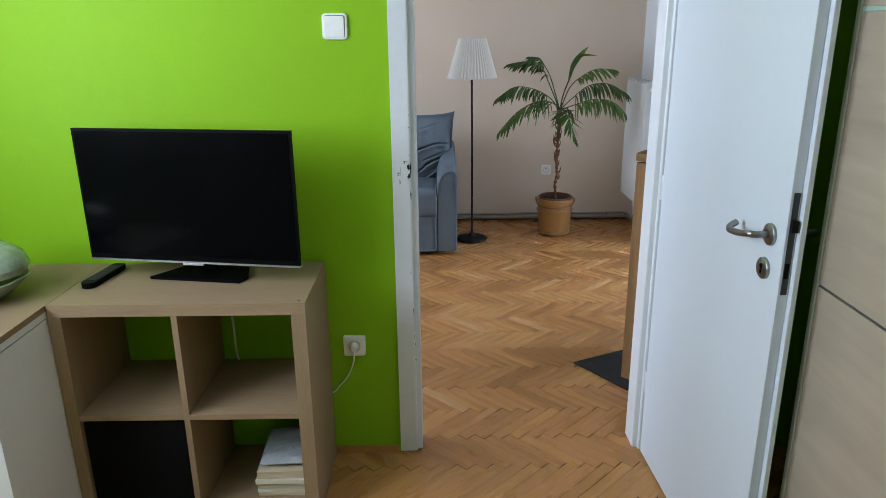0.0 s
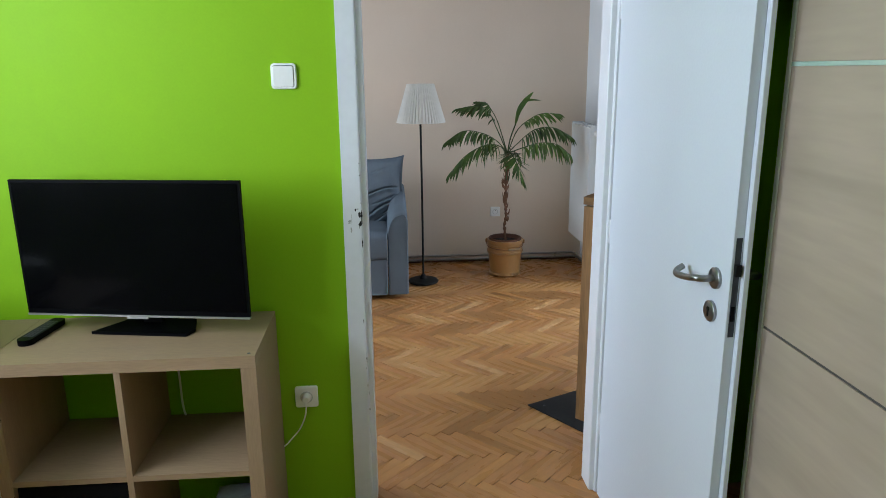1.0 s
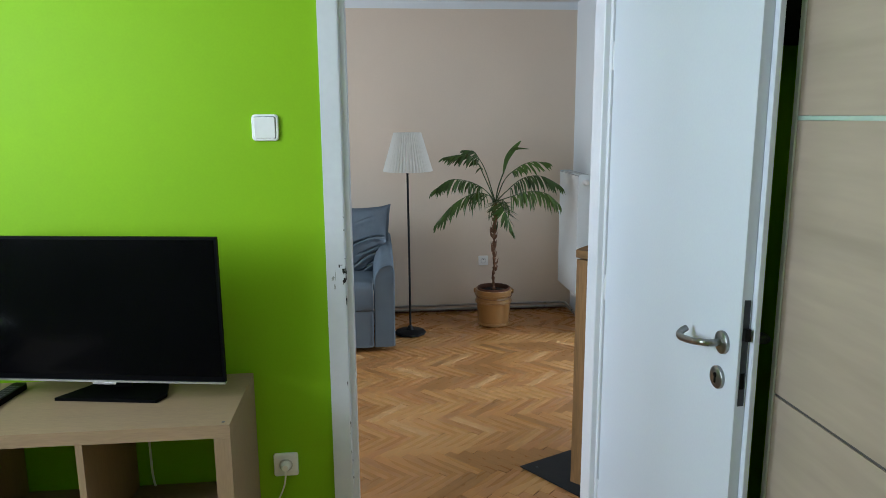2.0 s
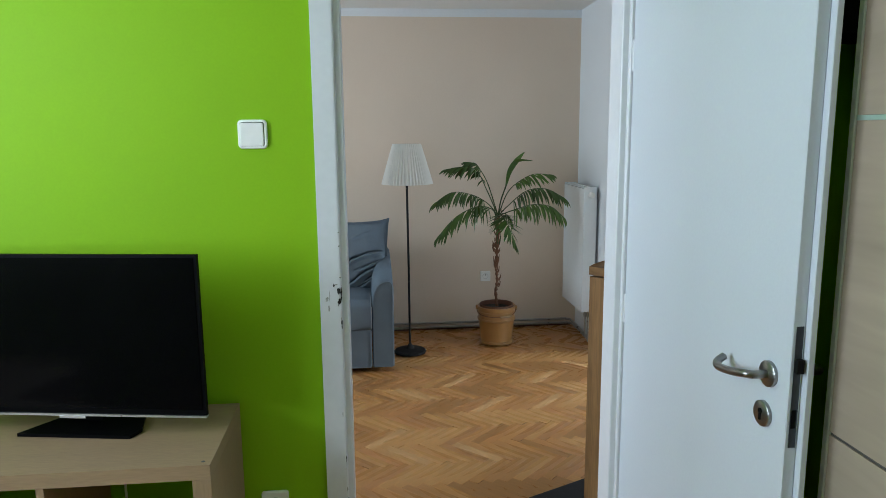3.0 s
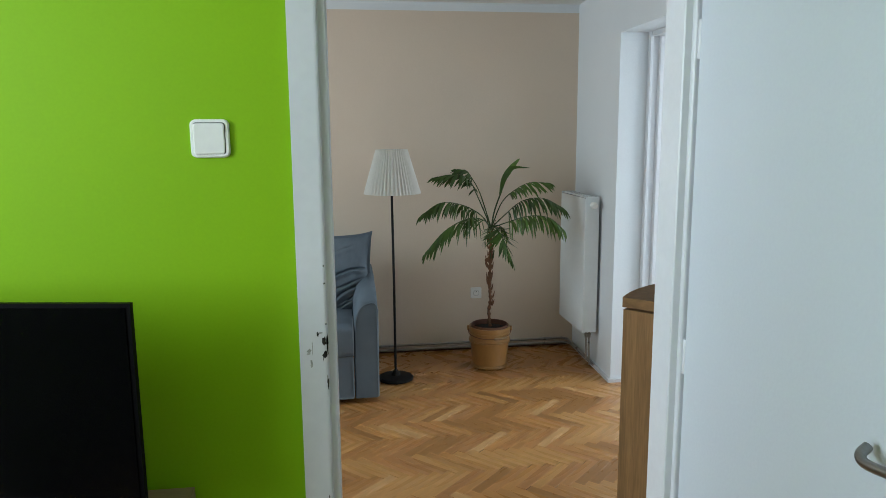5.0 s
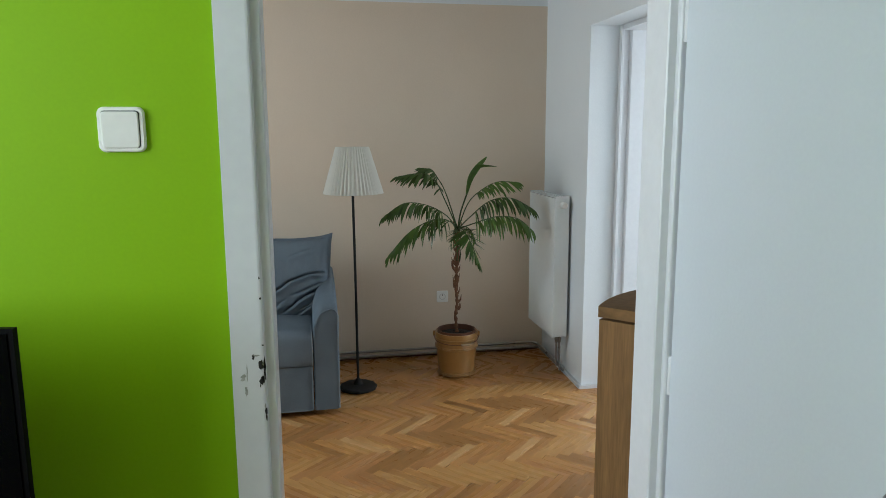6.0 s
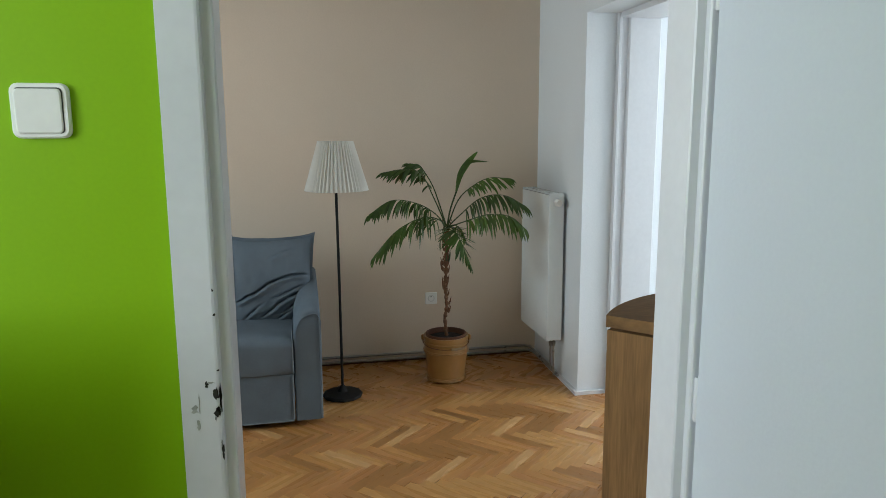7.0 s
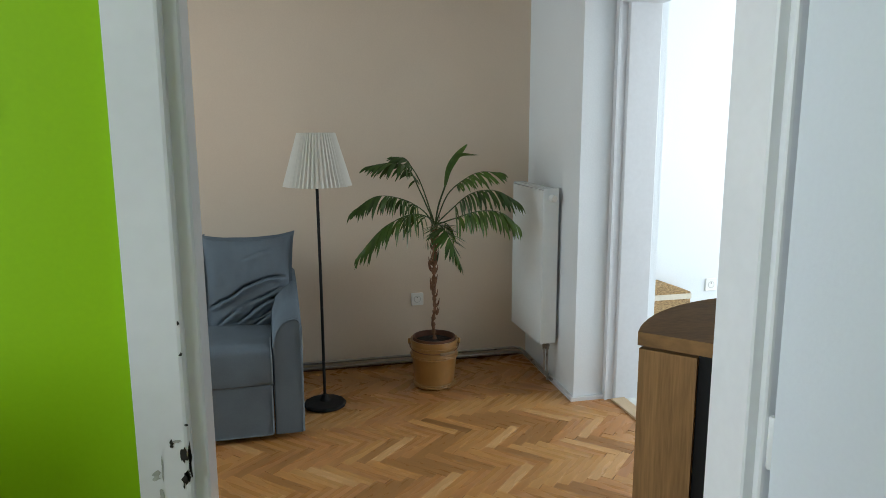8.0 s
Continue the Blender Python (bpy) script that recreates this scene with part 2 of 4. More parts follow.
def pad(w, d, h, puff=0.03, nx=14, ny=12, crease=0.0, seed=0, pinch=0.0, corner=0.0):
    """A soft cushion, w by d by h, lying flat about its middle; crease: folds."""
    bm = bmesh.new()
    top, low = {}, {}
    for i in range(nx + 1):
        for j in range(ny + 1):
            u, v = i / nx * 2 - 1, j / ny * 2 - 1
            edge = (1 - abs(u) ** 6) * (1 - abs(v) ** 6)
            k = max(0, edge) ** 0.5
            ear = corner * (abs(u) * abs(v)) ** 4
            x = u * w / 2 * (1 - pinch * (1 - v * v) * abs(u) ** 8) * (1 + ear)
            y = v * d / 2 * (1 - pinch * (1 - u * u) * abs(v) ** 8) * (1 + ear)
            fold = 0
            if crease:
                run, over = y - 0.40 * x, x + 0.40 * y
                sway = noise.noise(Vector((over * 5, run * 3, seed))) * 0.5
                ridge = math.sin(2 * math.pi * (run * 13 + sway)) * (0.6 + 0.8 * noise.noise(Vector((over * 6 + 4, run * 9, seed + 3)))) + 0.5 * math.sin(2 * math.pi * (run * 24 + over * 5 + 2 * sway))
                low_ = max(0.10, min(1, 0.9 - 1.4 * (v + 0.25)))
                groove = math.exp(-((run - 0.015 - 0.02 * math.sin(over * 9)) / 0.016) ** 2)
                fold = crease * k * (0.20 * ridge * low_ - 0.55 * groove * min(1, max(0, 0.75 + 0.5 * u)))
            z = h / 2 * (0.15 + 0.85 * k) + puff * k * (1 - 0.5 * (u * u + v * v))
            top[i, j] = bm.verts.new((x, y, z + fold))
            low[i, j] = bm.verts.new((x, y, -z * 0.9))
    for i in range(nx):
        for j in range(ny):
            bm.faces.new((top[i, j], top[i + 1, j], top[i + 1, j + 1], top[i, j + 1]))
            bm.faces.new((low[i, j], low[i, j + 1], low[i + 1, j + 1], low[i + 1, j]))
    ring = [(i, 0) for i in range(nx)] + [(nx, j) for j in range(ny)] + [(i, ny) for i in range(nx, 0, -1)] + [(0, j) for j in range(ny, 0, -1)]
    for a, b in zip(ring, ring[1:] + ring[:1]):
        bm.faces.new((low[a], low[b], top[b], top[a]))
    return bm


STR = dict(kind="structure")
X_W, Y_G, Y_L, Y_N, X_E, TOP = -2.05, 2.0, 2.088, 5.36, 1.548, 2.445
D0, D1, HEAD = -0.112, 0.69, 1.97

# ---- the shell ----
tagged(finish(box(-60, 60, -60, 60, -0.9, -0.4), "ground", M_GROUND), "plain lawn outside the windows", "ground", **STR)
bm = box(X_W, D0 - 0.045, Y_G, 2.05, 0, TOP)
box(D1 + 0.045, X_E + 0.1, Y_G, 2.05, 0, TOP, bm)
box(D0 - 0.045, D1 + 0.045, Y_G, 2.05, HEAD + 0.03, TOP, bm)
tagged(finish(bm, "wall_green", M_GREEN), "bright green painted plaster wall with a doorway", "wall", **STR)
bm = box(-2.0, D0 - 0.045, 2.051, Y_L, 0, TOP)
box(D1 + 0.045, X_E + 0.1, 2.051, Y_L, 0, TOP, bm)
box(D0 - 0.045, D1 + 0.045, 2.051, Y_L, HEAD + 0.03, TOP, bm)
tagged(finish(bm, "wall_partition", M_BEIGE), "beige plaster back of the partition wall", "wall", **STR)
bm = box(-4.2, X_E + 0.5, Y_N, Y_N + 0.2, 0, 2.388, mat=0)
box(-4.2, X_E + 0.5, Y_N, Y_N + 0.2, 2.388, TOP, bm, 1)
tagged(finish(bm, "wall_north", [M_BEIGE, M_WHITE]), "beige painted wall with a white band under the ceiling", "wall", **STR)
# east wall of the living room, with a deep doorway to the hall
RY, RX = 4.525, 2.02
bm = prism([(X_E, RY), (RX, RY), (RX, Y_N), (1.572, Y_N)], 0, TOP)
box(X_E, RX, Y_L, 3.15, 0, TOP, bm)
box(X_E, RX, 3.15, RY, 2.145, TOP, bm)
tagged(finish(bm, "wall_east", M_WHITE, bevel=0.008), "white plaster wall with a deep doorway to the hall", "wall", **STR)
bm = box(-4.3, -4.2, Y_L, 2.4, 0, TOP)
box(-4.3, -4.2, 4.7, Y_N + 0.2, 0, TOP, bm)
box(-4.3, -4.2, 2.4, 4.7, 0, 0.85, bm)
box(-4.3, -4.2, 2.4, 4.7, 2.3, TOP, bm)
tagged(finish(bm, "wall_living_window", M_BEIGE), "beige window wall of the living room", "wall", **STR)
tagged(finish(box(-4.2, -1.99, 2.0, Y_L, 0, TOP), "wall_living_south", M_BEIGE), "plain beige living room side wall", "wall", **STR)
bm = box(X_W - 0.1, X_W, -2.0, -0.23, 0, TOP)
box(X_W - 0.1, X_W, 1.27, 1.999, 0, TOP, bm)
box(X_W - 0.1, X_W, -0.23, 1.27, 0, 1.15, bm)
box(X_W - 0.1, X_W, -0.23, 1.27, 2.3, TOP, bm)
tagged(finish(bm, "wall_study_window", M_GREEN), "green window wall of the green room", "wall", **STR)
tagged(finish(box(X_W - 0.1, X_E + 0.1, -2.1, -2.0, 0, TOP), "wall_south", M_GREEN), "plain green rear wall", "wall", **STR)
tagged(finish(box(X_E, X_E + 0.1, -2.0, 1.999, 0, TOP), "wall_study_east", M_GREEN), "green painted side wall behind the wardrobe", "wall", **STR)
# the hall
bm = box(RX, 4.4, 4.92, 5.02, 0, TOP)
box(RX, 4.4, 2.2, 2.3, 0, TOP, bm)
box(4.3, 4.4, 2.3, 2.6, 0, TOP, bm)
box(4.3, 4.4, 4.4, 4.92, 0, TOP, bm)
box(4.3, 4.4, 2.6, 4.4, 0, 0.75, bm)
box(4.3, 4.4, 2.6, 4.4, 2.3, TOP, bm)
tagged(finish(bm, "wall_hall", M_WHITE), "bright white hall walls with a window", "wall", **STR)
tagged(finish(box(-4.3, 4.4, -2.1, 5.52, TOP, TOP + 0.1), "ceiling", M_CEIL), "plain white ceiling", "ceiling", **STR)


def window(name, m, w, h):
    """A plain white casement in its opening: local x along the wall, z up from the sill."""
    t = thing(name, m, "white casement window without curtains", "window", kind="structure")
    for n, b in (("window_sill", (-w / 2, w / 2, -0.06, 0.06, 0, 0.03)), ("window_frame", (-w / 2, -w / 2 + 0.06, -0.03, 0.03, 0.03, h)), ("window_frame", (w / 2 - 0.06, w / 2, -0.03, 0.03, 0.03, h)),
                 ("window_frame", (-w / 2 + 0.06, w / 2 - 0.06, -0.03, 0.03, h - 0.06, h)), ("mullion", (-0.03, 0.03, -0.03, 0.03, 0.03, h - 0.06))):
        part(n, box(*b), M_ENAMEL, t, bevel=0.004)
    return t


window("window_1", pose(X_W - 0.05, 0.52, 1.15, 0, 0, 90), 1.5, 1.15)
window("window_2", pose(-4.25, 3.55, 0.85, 0, 0, 90), 2.3, 1.45)
window("window_3", pose(4.35, 3.5, 0.75, 0, 0, 90), 1.8, 1.55)

# ---- door between the rooms ----
door = thing("door_1", pose(0, 0, 0), "open white painted door in a chipped steel frame", "door", kind="structure")


def jamb_outline(side):
    """Plan of the pressed steel frame, from the room face round the rebate to the far side."""
    o = D0 if side < 0 else D1
    s = -side
    w = 0.082 if side < 0 else 0.088
    return [(o - s * w, 1.983), (o - s * 0.026, 1.983), (o - s * 0.022, 1.984), (o - s * 0.019, 1.987), (o - s * 0.018, 1.997), (o - s * 0.003, 1.9995), (o, 2.0025), (o, 2.096), (o - s * 0.005, 2.101), (o - s * 0.06, 2.101), (o - s * 0.06, 2.0892),
            (o - s * 0.044, 2.0892), (o - s * 0.044, 1.9985), (o - s * w, 1.9985)]


left = part("jamb", prism(jamb_outline(-1), 0.009, HEAD), M_ENAMEL, door, "chipped white enamel steel jamb")
right = part("jamb", prism(jamb_outline(1), 0.004, HEAD), M_ENAMEL, door)
bm = box(D0 - 0.082, D1 + 0.088, 1.983, 1.9985, HEAD + 0.001, HEAD + 0.075)
box(D0 - 0.044, D1 + 0.044, 1.9985, 2.0892, HEAD + 0.001, HEAD + 0.029, bm)
part("head", bm, M_ENAMEL, door)


def chip(name, x, y, z, w, h, seed, mat, turn=0, parent=left):
    """A ragged flake where the paint is gone."""
    bm = bmesh.new()
    rng = random.Random(seed)
    rim = [(w / 2 * math.cos(a) * rng.uniform(0.25, 1.25), h / 2 * math.sin(a) * rng.uniform(0.55, 1.15)) for a in [2 * math.pi * i / 15 for i in range(15)]]
    front, back = [bm.verts.new((p, 0, q)) for p, q in rim], [bm.verts.new((p, 0.002, q)) for p, q in rim]
    bm.faces.new(front)
    bm.faces.new(back[::-1])
    for i in range(15):
        bm.faces.new((front[i], back[i], back[(i + 1) % 15], front[(i + 1) % 15]))
    ob = part(name, bm, mat, parent)
    ob.matrix_basis = pose(x, y, z, 0, 0, turn)
    return ob


XC = D0 - 0.027
chip("strike_hole", XC, 1.9822, 1.102, 0.011, 0.024, 3, M_CHIP)
chip("strike_hole", XC + 0.001, 1.9822, 1.072, 0.013, 0.020, 4, M_CHIP)
chip("paint_chip", XC + 0.006, 1.9822, 1.096, 0.005, 0.040, 5, M_CHIP)
chip("paint_chip", XC - 0.014, 1.9822, 1.119, 0.006, 0.012, 6, M_CHIP)
chip("paint_chip", XC - 0.034, 1.9822, 1.079, 0.012, 0.018, 21, M_WORN)
chip("paint_chip", XC - 0.027, 1.9822, 1.087, 0.003, 0.045, 7, M_WORN)
chip("paint_chip", XC - 0.030, 1.9822, 1.052, 0.012, 0.020, 8, M_WORN)
chip("paint_chip", XC + 0.005, 1.9822, 1.142, 0.006, 0.003, 9, M_CHIP)
chip("paint_chip", XC + 0.006, 1.9822, 1.004, 0.005, 0.030, 10, M_CHIP)
chip("paint_chip", XC + 0.004, 1.9822, 1.234, 0.004, 0.006, 11, M_CHIP)
chip("paint_chip", XC + 0.003, 1.9822, 1.274, 0.004, 0.006, 12, M_CHIP)
chip("paint_chip", XC + 0.006, 1.9822, 0.584, 0.004, 0.025, 13, M_CHIP)
chip("paint_chip", XC + 0.006, 1.9822, 0.484, 0.004, 0.016, 14, M_WORN)

for k in range(6):
    rng = random.Random(50 + k)
    chip("paint_chip", XC + rng.uniform(-0.004, 0.010), 1.9822, rng.uniform(0.35, 1.10), rng.uniform(0.002, 0.004), rng.uniform(0.004, 0.018), 60 + k, M_CHIP if k % 3 else M_WORN)
chip("paint_chip", XC + 0.003, 1.9822, 1.075, 0.010, 0.014, 71, M_CHIP)
chip("paint_chip", XC + 0.007, 1.9822, 1.09, 0.004, 0.055, 72, M_CHIP)
chip("paint_chip", XC - 0.008, 1.9822, 1.122, 0.014, 0.004, 73, M_WORN)

HX, HY = 0.713, 1.972
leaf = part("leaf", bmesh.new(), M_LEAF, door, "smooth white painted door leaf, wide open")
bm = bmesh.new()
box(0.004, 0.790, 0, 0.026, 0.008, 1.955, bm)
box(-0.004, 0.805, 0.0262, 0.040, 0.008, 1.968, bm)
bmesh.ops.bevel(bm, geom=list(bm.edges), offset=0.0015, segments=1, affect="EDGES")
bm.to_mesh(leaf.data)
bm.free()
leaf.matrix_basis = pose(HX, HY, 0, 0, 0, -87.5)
# local x runs from the hinge to the lock edge, local y away from the seen face
bm = lathe([(0, 0.009), (0.024, 0.009), (0.0265, 0.007), (0.0265, 0)], 28)
rose = part("handle_rose", bm, M_STEEL, leaf, "round brushed steel rose", smooth=True)
rose.matrix_basis = pose(0.730, -0.0005, 1.075, 90)
pts = curve_points([(0.730, -0.006, 1.075), (0.730, -0.038, 1.075), (0.720, -0.05, 1.075), (0.688, -0.052, 1.067), (0.648, -0.052, 1.060), (0.620, -0.050, 1.058), (0.603, -0.040, 1.062), (0.596, -0.022, 1.069)], 28)
part("handle", tube(pts, 0.0085, 14), M_STEEL, leaf, "curved brushed steel lever handle", smooth=True)
bm = lathe([(0, 0.009), (0.024, 0.009), (0.0265, 0.007), (0.0265, 0)], 28)
key = part("keyhole_rose", bm, M_STEEL, leaf, "round steel keyhole cover", smooth=True)
key.matrix_basis = pose(0.720, -0.0005, 0.988, 90)
bm = lathe([(0, 0.0022), (0.0055, 0.0022), (0.0055, 0)], 14)
box(-0.003, 0.003, -0.019, 0.0, 0.0, 0.0021, bm)
hole = part("keyhole", bm, M_BLACKBOX, leaf)
hole.matrix_basis = pose(0.720, -0.0092, 0.994, 90)
part("lock_plate", box(0.7902, 0.7920, 0.007, 0.021, 0.945, 1.188), M_LOCK, leaf, "dark steel lock plate", bevel=0.001)
part("latch", box(0.7922, 0.803, 0.006, 0.020, 1.098, 1.125), M_BLACK, leaf, bevel=0.002)
part("bolt_slot", box(0.7922, 0.7930, 0.008, 0.018, 0.985, 1.022), M_BLACKBOX, leaf)
bm = lathe([(0, 0.009), (0.024, 0.009), (0.0265, 0.007), (0.0265, 0)], 24)
r2 = part("handle_rose", bm, M_STEEL, leaf, smooth=True)
r2.matrix_basis = pose(0.730, 0.0405, 1.075, -90)
pts = curve_points([(0.730, 0.046, 1.075), (0.730, 0.098, 1.075), (0.721, 0.108, 1.075), (0.668, 0.110, 1.070), (0.612, 0.098, 1.066), (0.598, 0.080, 1.068)], 20)
part("handle", tube(pts, 0.0095, 12), M_STEEL, leaf, smooth=True)
for z in (0.25, 0.98, 1.72):
    hinge = part("hinge", lathe([(0, 0), (0.006, 0.001), (0.0075, 0.004), (0.0075, 0.084), (0.006, 0.087), (0, 0.088)], 14), M_ENAMEL, door, smooth=True)
    hinge.matrix_basis = pose(D1 + 0.029, 1.974, z)

# ---- skirting, pipes and sockets ----
tagged(finish(box(-0.436, D0 - 0.090, 1.986, 1.9988, 0.0, 0.026), "baseboard", M_PARQ, bevel=0.003), "low brown wooden baseboard under the green wall", "baseboard", **STR)
bm = prism([(1.527, RY - 0.02), (1.5475, RY - 0.02), (1.5715, Y_N - 0.002), (1.551, Y_N - 0.002)], 0, 0.022)
box(1.5476, 1.74, RY - 0.02, RY - 0.001, 0, 0.022, bm)
tagged(finish(bm, "baseboard_white", M_ENAMEL, bevel=0.003), "low white baseboard round the pier", "baseboard", **STR)
for k, (z, r) in enumerate(((0.026, 0.009), (0.060, 0.009))):
    pts = [(-4.1, Y_N - 0.035, z), (1.50 - 0.02 * k, Y_N - 0.035, z), (1.535 - 0.02 * k, Y_N - 0.07, z), (1.528 - 0.025 * k, 4.79, z)]
    tagged(finish(tube(pts, r, 10), "heating_pipe", M_PIPE, smooth=True), "grey painted heating pipe running above the floor", "pipe", "heating pipes")
tagged(finish(box(-4.2, 1.53, Y_N - 0.012, Y_N - 0.0005, 0, 0.022), "baseboard_north", M_TERRA), "dark narrow baseboard behind the heating pipes", "baseboard", **STR)


def rounded_plate(w, h, d, r=0.008):
    """A plate in the x-z plane whose face looks to -y."""
    out = []
    for cx, cz, a0 in ((w / 2 - r, h / 2 - r, 0), (-w / 2 + r, h / 2 - r, 90), (-w / 2 + r, -h / 2 + r, 180), (w / 2 - r, -h / 2 + r, 270)):
        for i in range(5):
            a = radians(a0 + 22.5 * i)
            out.append((cx + r * math.cos(a), cz + r * math.sin(a)))
    bm = bmesh.new()
    back, mid, front = [bm.verts.new((x, 0, z)) for x, z in out], [bm.verts.new((x, -d * 0.65, z)) for x, z in out], [bm.verts.new((x * 0.94, -d, z * 0.94)) for x, z in out]
    n = len(out)
    for a, b in ((back, mid), (mid, front)):
        for i in range(n):
            bm.faces.new((a[i], a[(i + 1) % n], b[(i + 1) % n], b[i]))
    bm.faces.new(front)
    bm.faces.new(back[::-1])
    return bm


sw = thing("light_switch", pose(-0.362, Y_G - 0.0003, 1.553), "white square light switch on the green wall", "switch")
part("plate", rounded_plate(0.080, 0.080, 0.010, 0.012), M_PLASTIC, sw)
rk = part("rocker", rounded_plate(0.0630, 0.0645, 0.0042, 0.006), M_PLASTIC, sw)
rk.matrix_basis = pose(-0.0008, -0.0104, -0.0006, 3, 0, 2)
gap = part("rocker_gap", rounded_plate(0.0650, 0.0665, 0.0018, 0.006), M_KEY, sw)
gap.matrix_basis = pose(-0.0002, -0.0093, 0.0002)


def socket(m, label):
    t = thing("wall_socket", m, label, "socket", "wall sockets")
    part("plate", rounded_plate(0.08, 0.08, 0.010, 0.008), M_PLASTIC, t)
    bm = lathe([(0, 0.003), (0.0185, 0.003), (0.0185, 0.0112), (0.0215, 0.0112), (0.0225, 0.0095)], 28)
    well = part("well", bm, M_SOCKET, t, smooth=True)
    well.matrix_basis = pose(0, -0.0005, 0, 90)
    for x in (-0.0095, 0.0095):
        part("contact_hole", lathe([(0, 0.0045), (0.0052, 0.0045), (0.0052, 0.003)], 10), M_BLACKBOX, t).matrix_basis = pose(x, -0.0005, 0, 90)
    part("earth_pin", lathe([(0, 0.012), (0.0042, 0.011), (0.0046, 0.003)], 10), M_LOCK, t, smooth=True).matrix_basis = pose(0, -0.0005, 0.0105, 90)
    return t


s1 = socket(pose(-0.352, Y_G - 0.0003, 0.445), "white wall socket with a plug in it")
socket(pose(0.838, Y_N - 0.0003, 0.420), "white wall socket on the beige wall")
socket(pose(2.64, 4.9197, 0.510), "white wall socket on the hall wall")
plug = thing("plug", pose(-0.352, Y_G - 0.012, 0.445), "white plug with a thin cable", "plug")
bm = lathe([(0, 0.022), (0.010, 0.022), (0.014, 0.016), (0.0165, 0)], 20)
part("plug_body", bm, M_PLASTIC, plug, smooth=True).matrix_basis = pose(0, 0, 0, 90)
pts = curve_points([(0, -0.018, -0.004), (0, -0.022, -0.03), (-0.008, -0.014, -0.07), (-0.03, -0.006, -0.12), (-0.062, -0.001, -0.16), (-0.085, 0.0, -0.185), (-0.13, 0, -0.21)], 30)
part("cable", tube(pts, 0.0028, 8), M_PLASTIC, plug, smooth=True)
pts = curve_points([(-0.80, 1.988, 0.80), (-0.790, 1.989, 0.70), (-0.783, 1.989, 0.55), (-0.776, 1.989, 0.40), (-0.72, 1.987, 0.27), (-0.62, 1.985, 0.25), (-0.50, 1.988, 0.262)], 34)
tagged(finish(tube(pts, 0.004, 8), "television_cable", M_PLASTIC, smooth=True), "white cable hanging behind the open shelf", "cable")

# ---- open cube shelf ----
KX0, KX1, KY0, KY1, KH = -1.210, -0.441, 1.603, 1.994, 0.771
shelf = thing("cube_shelf", pose(0, 0, 0), "pale oak cube shelf with four open compartments", "shelf")
part("top", box(KX0, KX1, KY0, KY1, KH - 0.038, KH), M_OAK, shelf, bevel=0.0015)
part("bottom", box(KX0, KX1, KY0, KY1, 0.0, 0.038), M_OAK, shelf, bevel=0.0015)
part("side", box(KX0, KX0 + 0.038, KY0, KY1, 0.0385, KH - 0.0385), M_OAK_Z, shelf, bevel=0.0015)
part("side", box(KX1 - 0.044, KX1, KY0, KY1, 0.0385, KH - 0.0385), M_OAK_Z, shelf, bevel=0.0015)
KM = -0.836
part("divider", box(KM - 0.009, KM + 0.009, KY0 + 0.002, KY1, 0.0385, KH - 0.0385), M_OAK_Z, shelf, bevel=0.001)
part("board", box(KX0 + 0.0385, KM - 0.0095, KY0 + 0.002, KY1, 0.380, 0.398), M_OAK, shelf, bevel=0.001)
part("board", box(KM + 0.0095, KX1 - 0.0445, KY0 + 0.002, KY1, 0.380, 0.398), M_OAK, shelf, bevel=0.001)
dowel = part("screw_cap", lathe([(0, 0.0008), (0.004, 0.0006), (0.005, 0)], 12), M_LOCK, shelf)
dowel.matrix_basis = pose(KX1 - 0.02, KY0 + 0.02, KH)
bin_ = thing("storage_box", pose(0, 0, 0), "black fabric storage box filling a shelf compartment", "box")
bm = box(KX0 + 0.043, KM - 0.013, KY0 + 0.012, KY1 - 0.03, 0.040, 0.37)
part("body", bm, M_BLACKBOX, bin_, bevel=0.006)
# papers in the lower compartment
stack = [(0.014, M_PAPER), (0.012, M_CREAM), (0.018, M_PAPER), (0.008, M_PAPER), (0.016, M_CREAM), (0.020, M_PAPER), (0.008, M_PAPER)]
z = 0.0385
for k, (h, m) in enumerate(stack):
    rng = random.Random(k)
    bm = box(-0.085, 0.085, -0.12, 0.12, 0, h - 0.0012)
    ob = finish(bm, "magazine", m, bevel=0.0015)
    ob.matrix_basis = pose(-0.577 + rng.uniform(-0.004, 0.004), 1.80 + rng.uniform(-0.006, 0.006), z, 0, 0, rng.uniform(-2, 2))
    tagged(ob, "old magazine in a stack on the shelf", "magazine", "stacked magazines")
    z += h
bm = pad(0.16, 0.22, 0.03, 0.008, 16, 16, crease=0.02, seed=7)
ob = finish(bm, "plastic_sleeve", M_FILM, smooth=True)
ob.matrix_basis = pose(-0.577, 1.81, z + 0.018, 0, 0, 3)
tagged(ob, "grey crinkled plastic sleeve on the magazine stack", "plastic sleeve")

# ---- television and remote ----
tv = thing("television", pose(-0.828, 1.80, KH, 0, 0, -9.5), "black flat television with a thin silver lower edge", "television")
TZ = 0.068
part("bezel", box(-0.358, 0.358, 0.002, 0.014, TZ, TZ + 0.421), M_BEZEL, tv, bevel=0.003)
part("screen", box(-0.349, 0.349, 0.0, 0.0016, TZ + 0.016, TZ + 0.413), M_SCREEN, tv, "dark glossy screen, switched off")
part("rear_housing", box(-0.22, 0.22, 0.0145, 0.055, TZ + 0.03, TZ + 0.32), M_BLACK, tv, bevel=0.01)
bm = box(-0.358, 0.358, -0.001, 0.0135, TZ - 0.006, TZ - 0.0004)
part("lower_trim", bm, M_SILVER, tv, "silver lower trim", bevel=0.001)
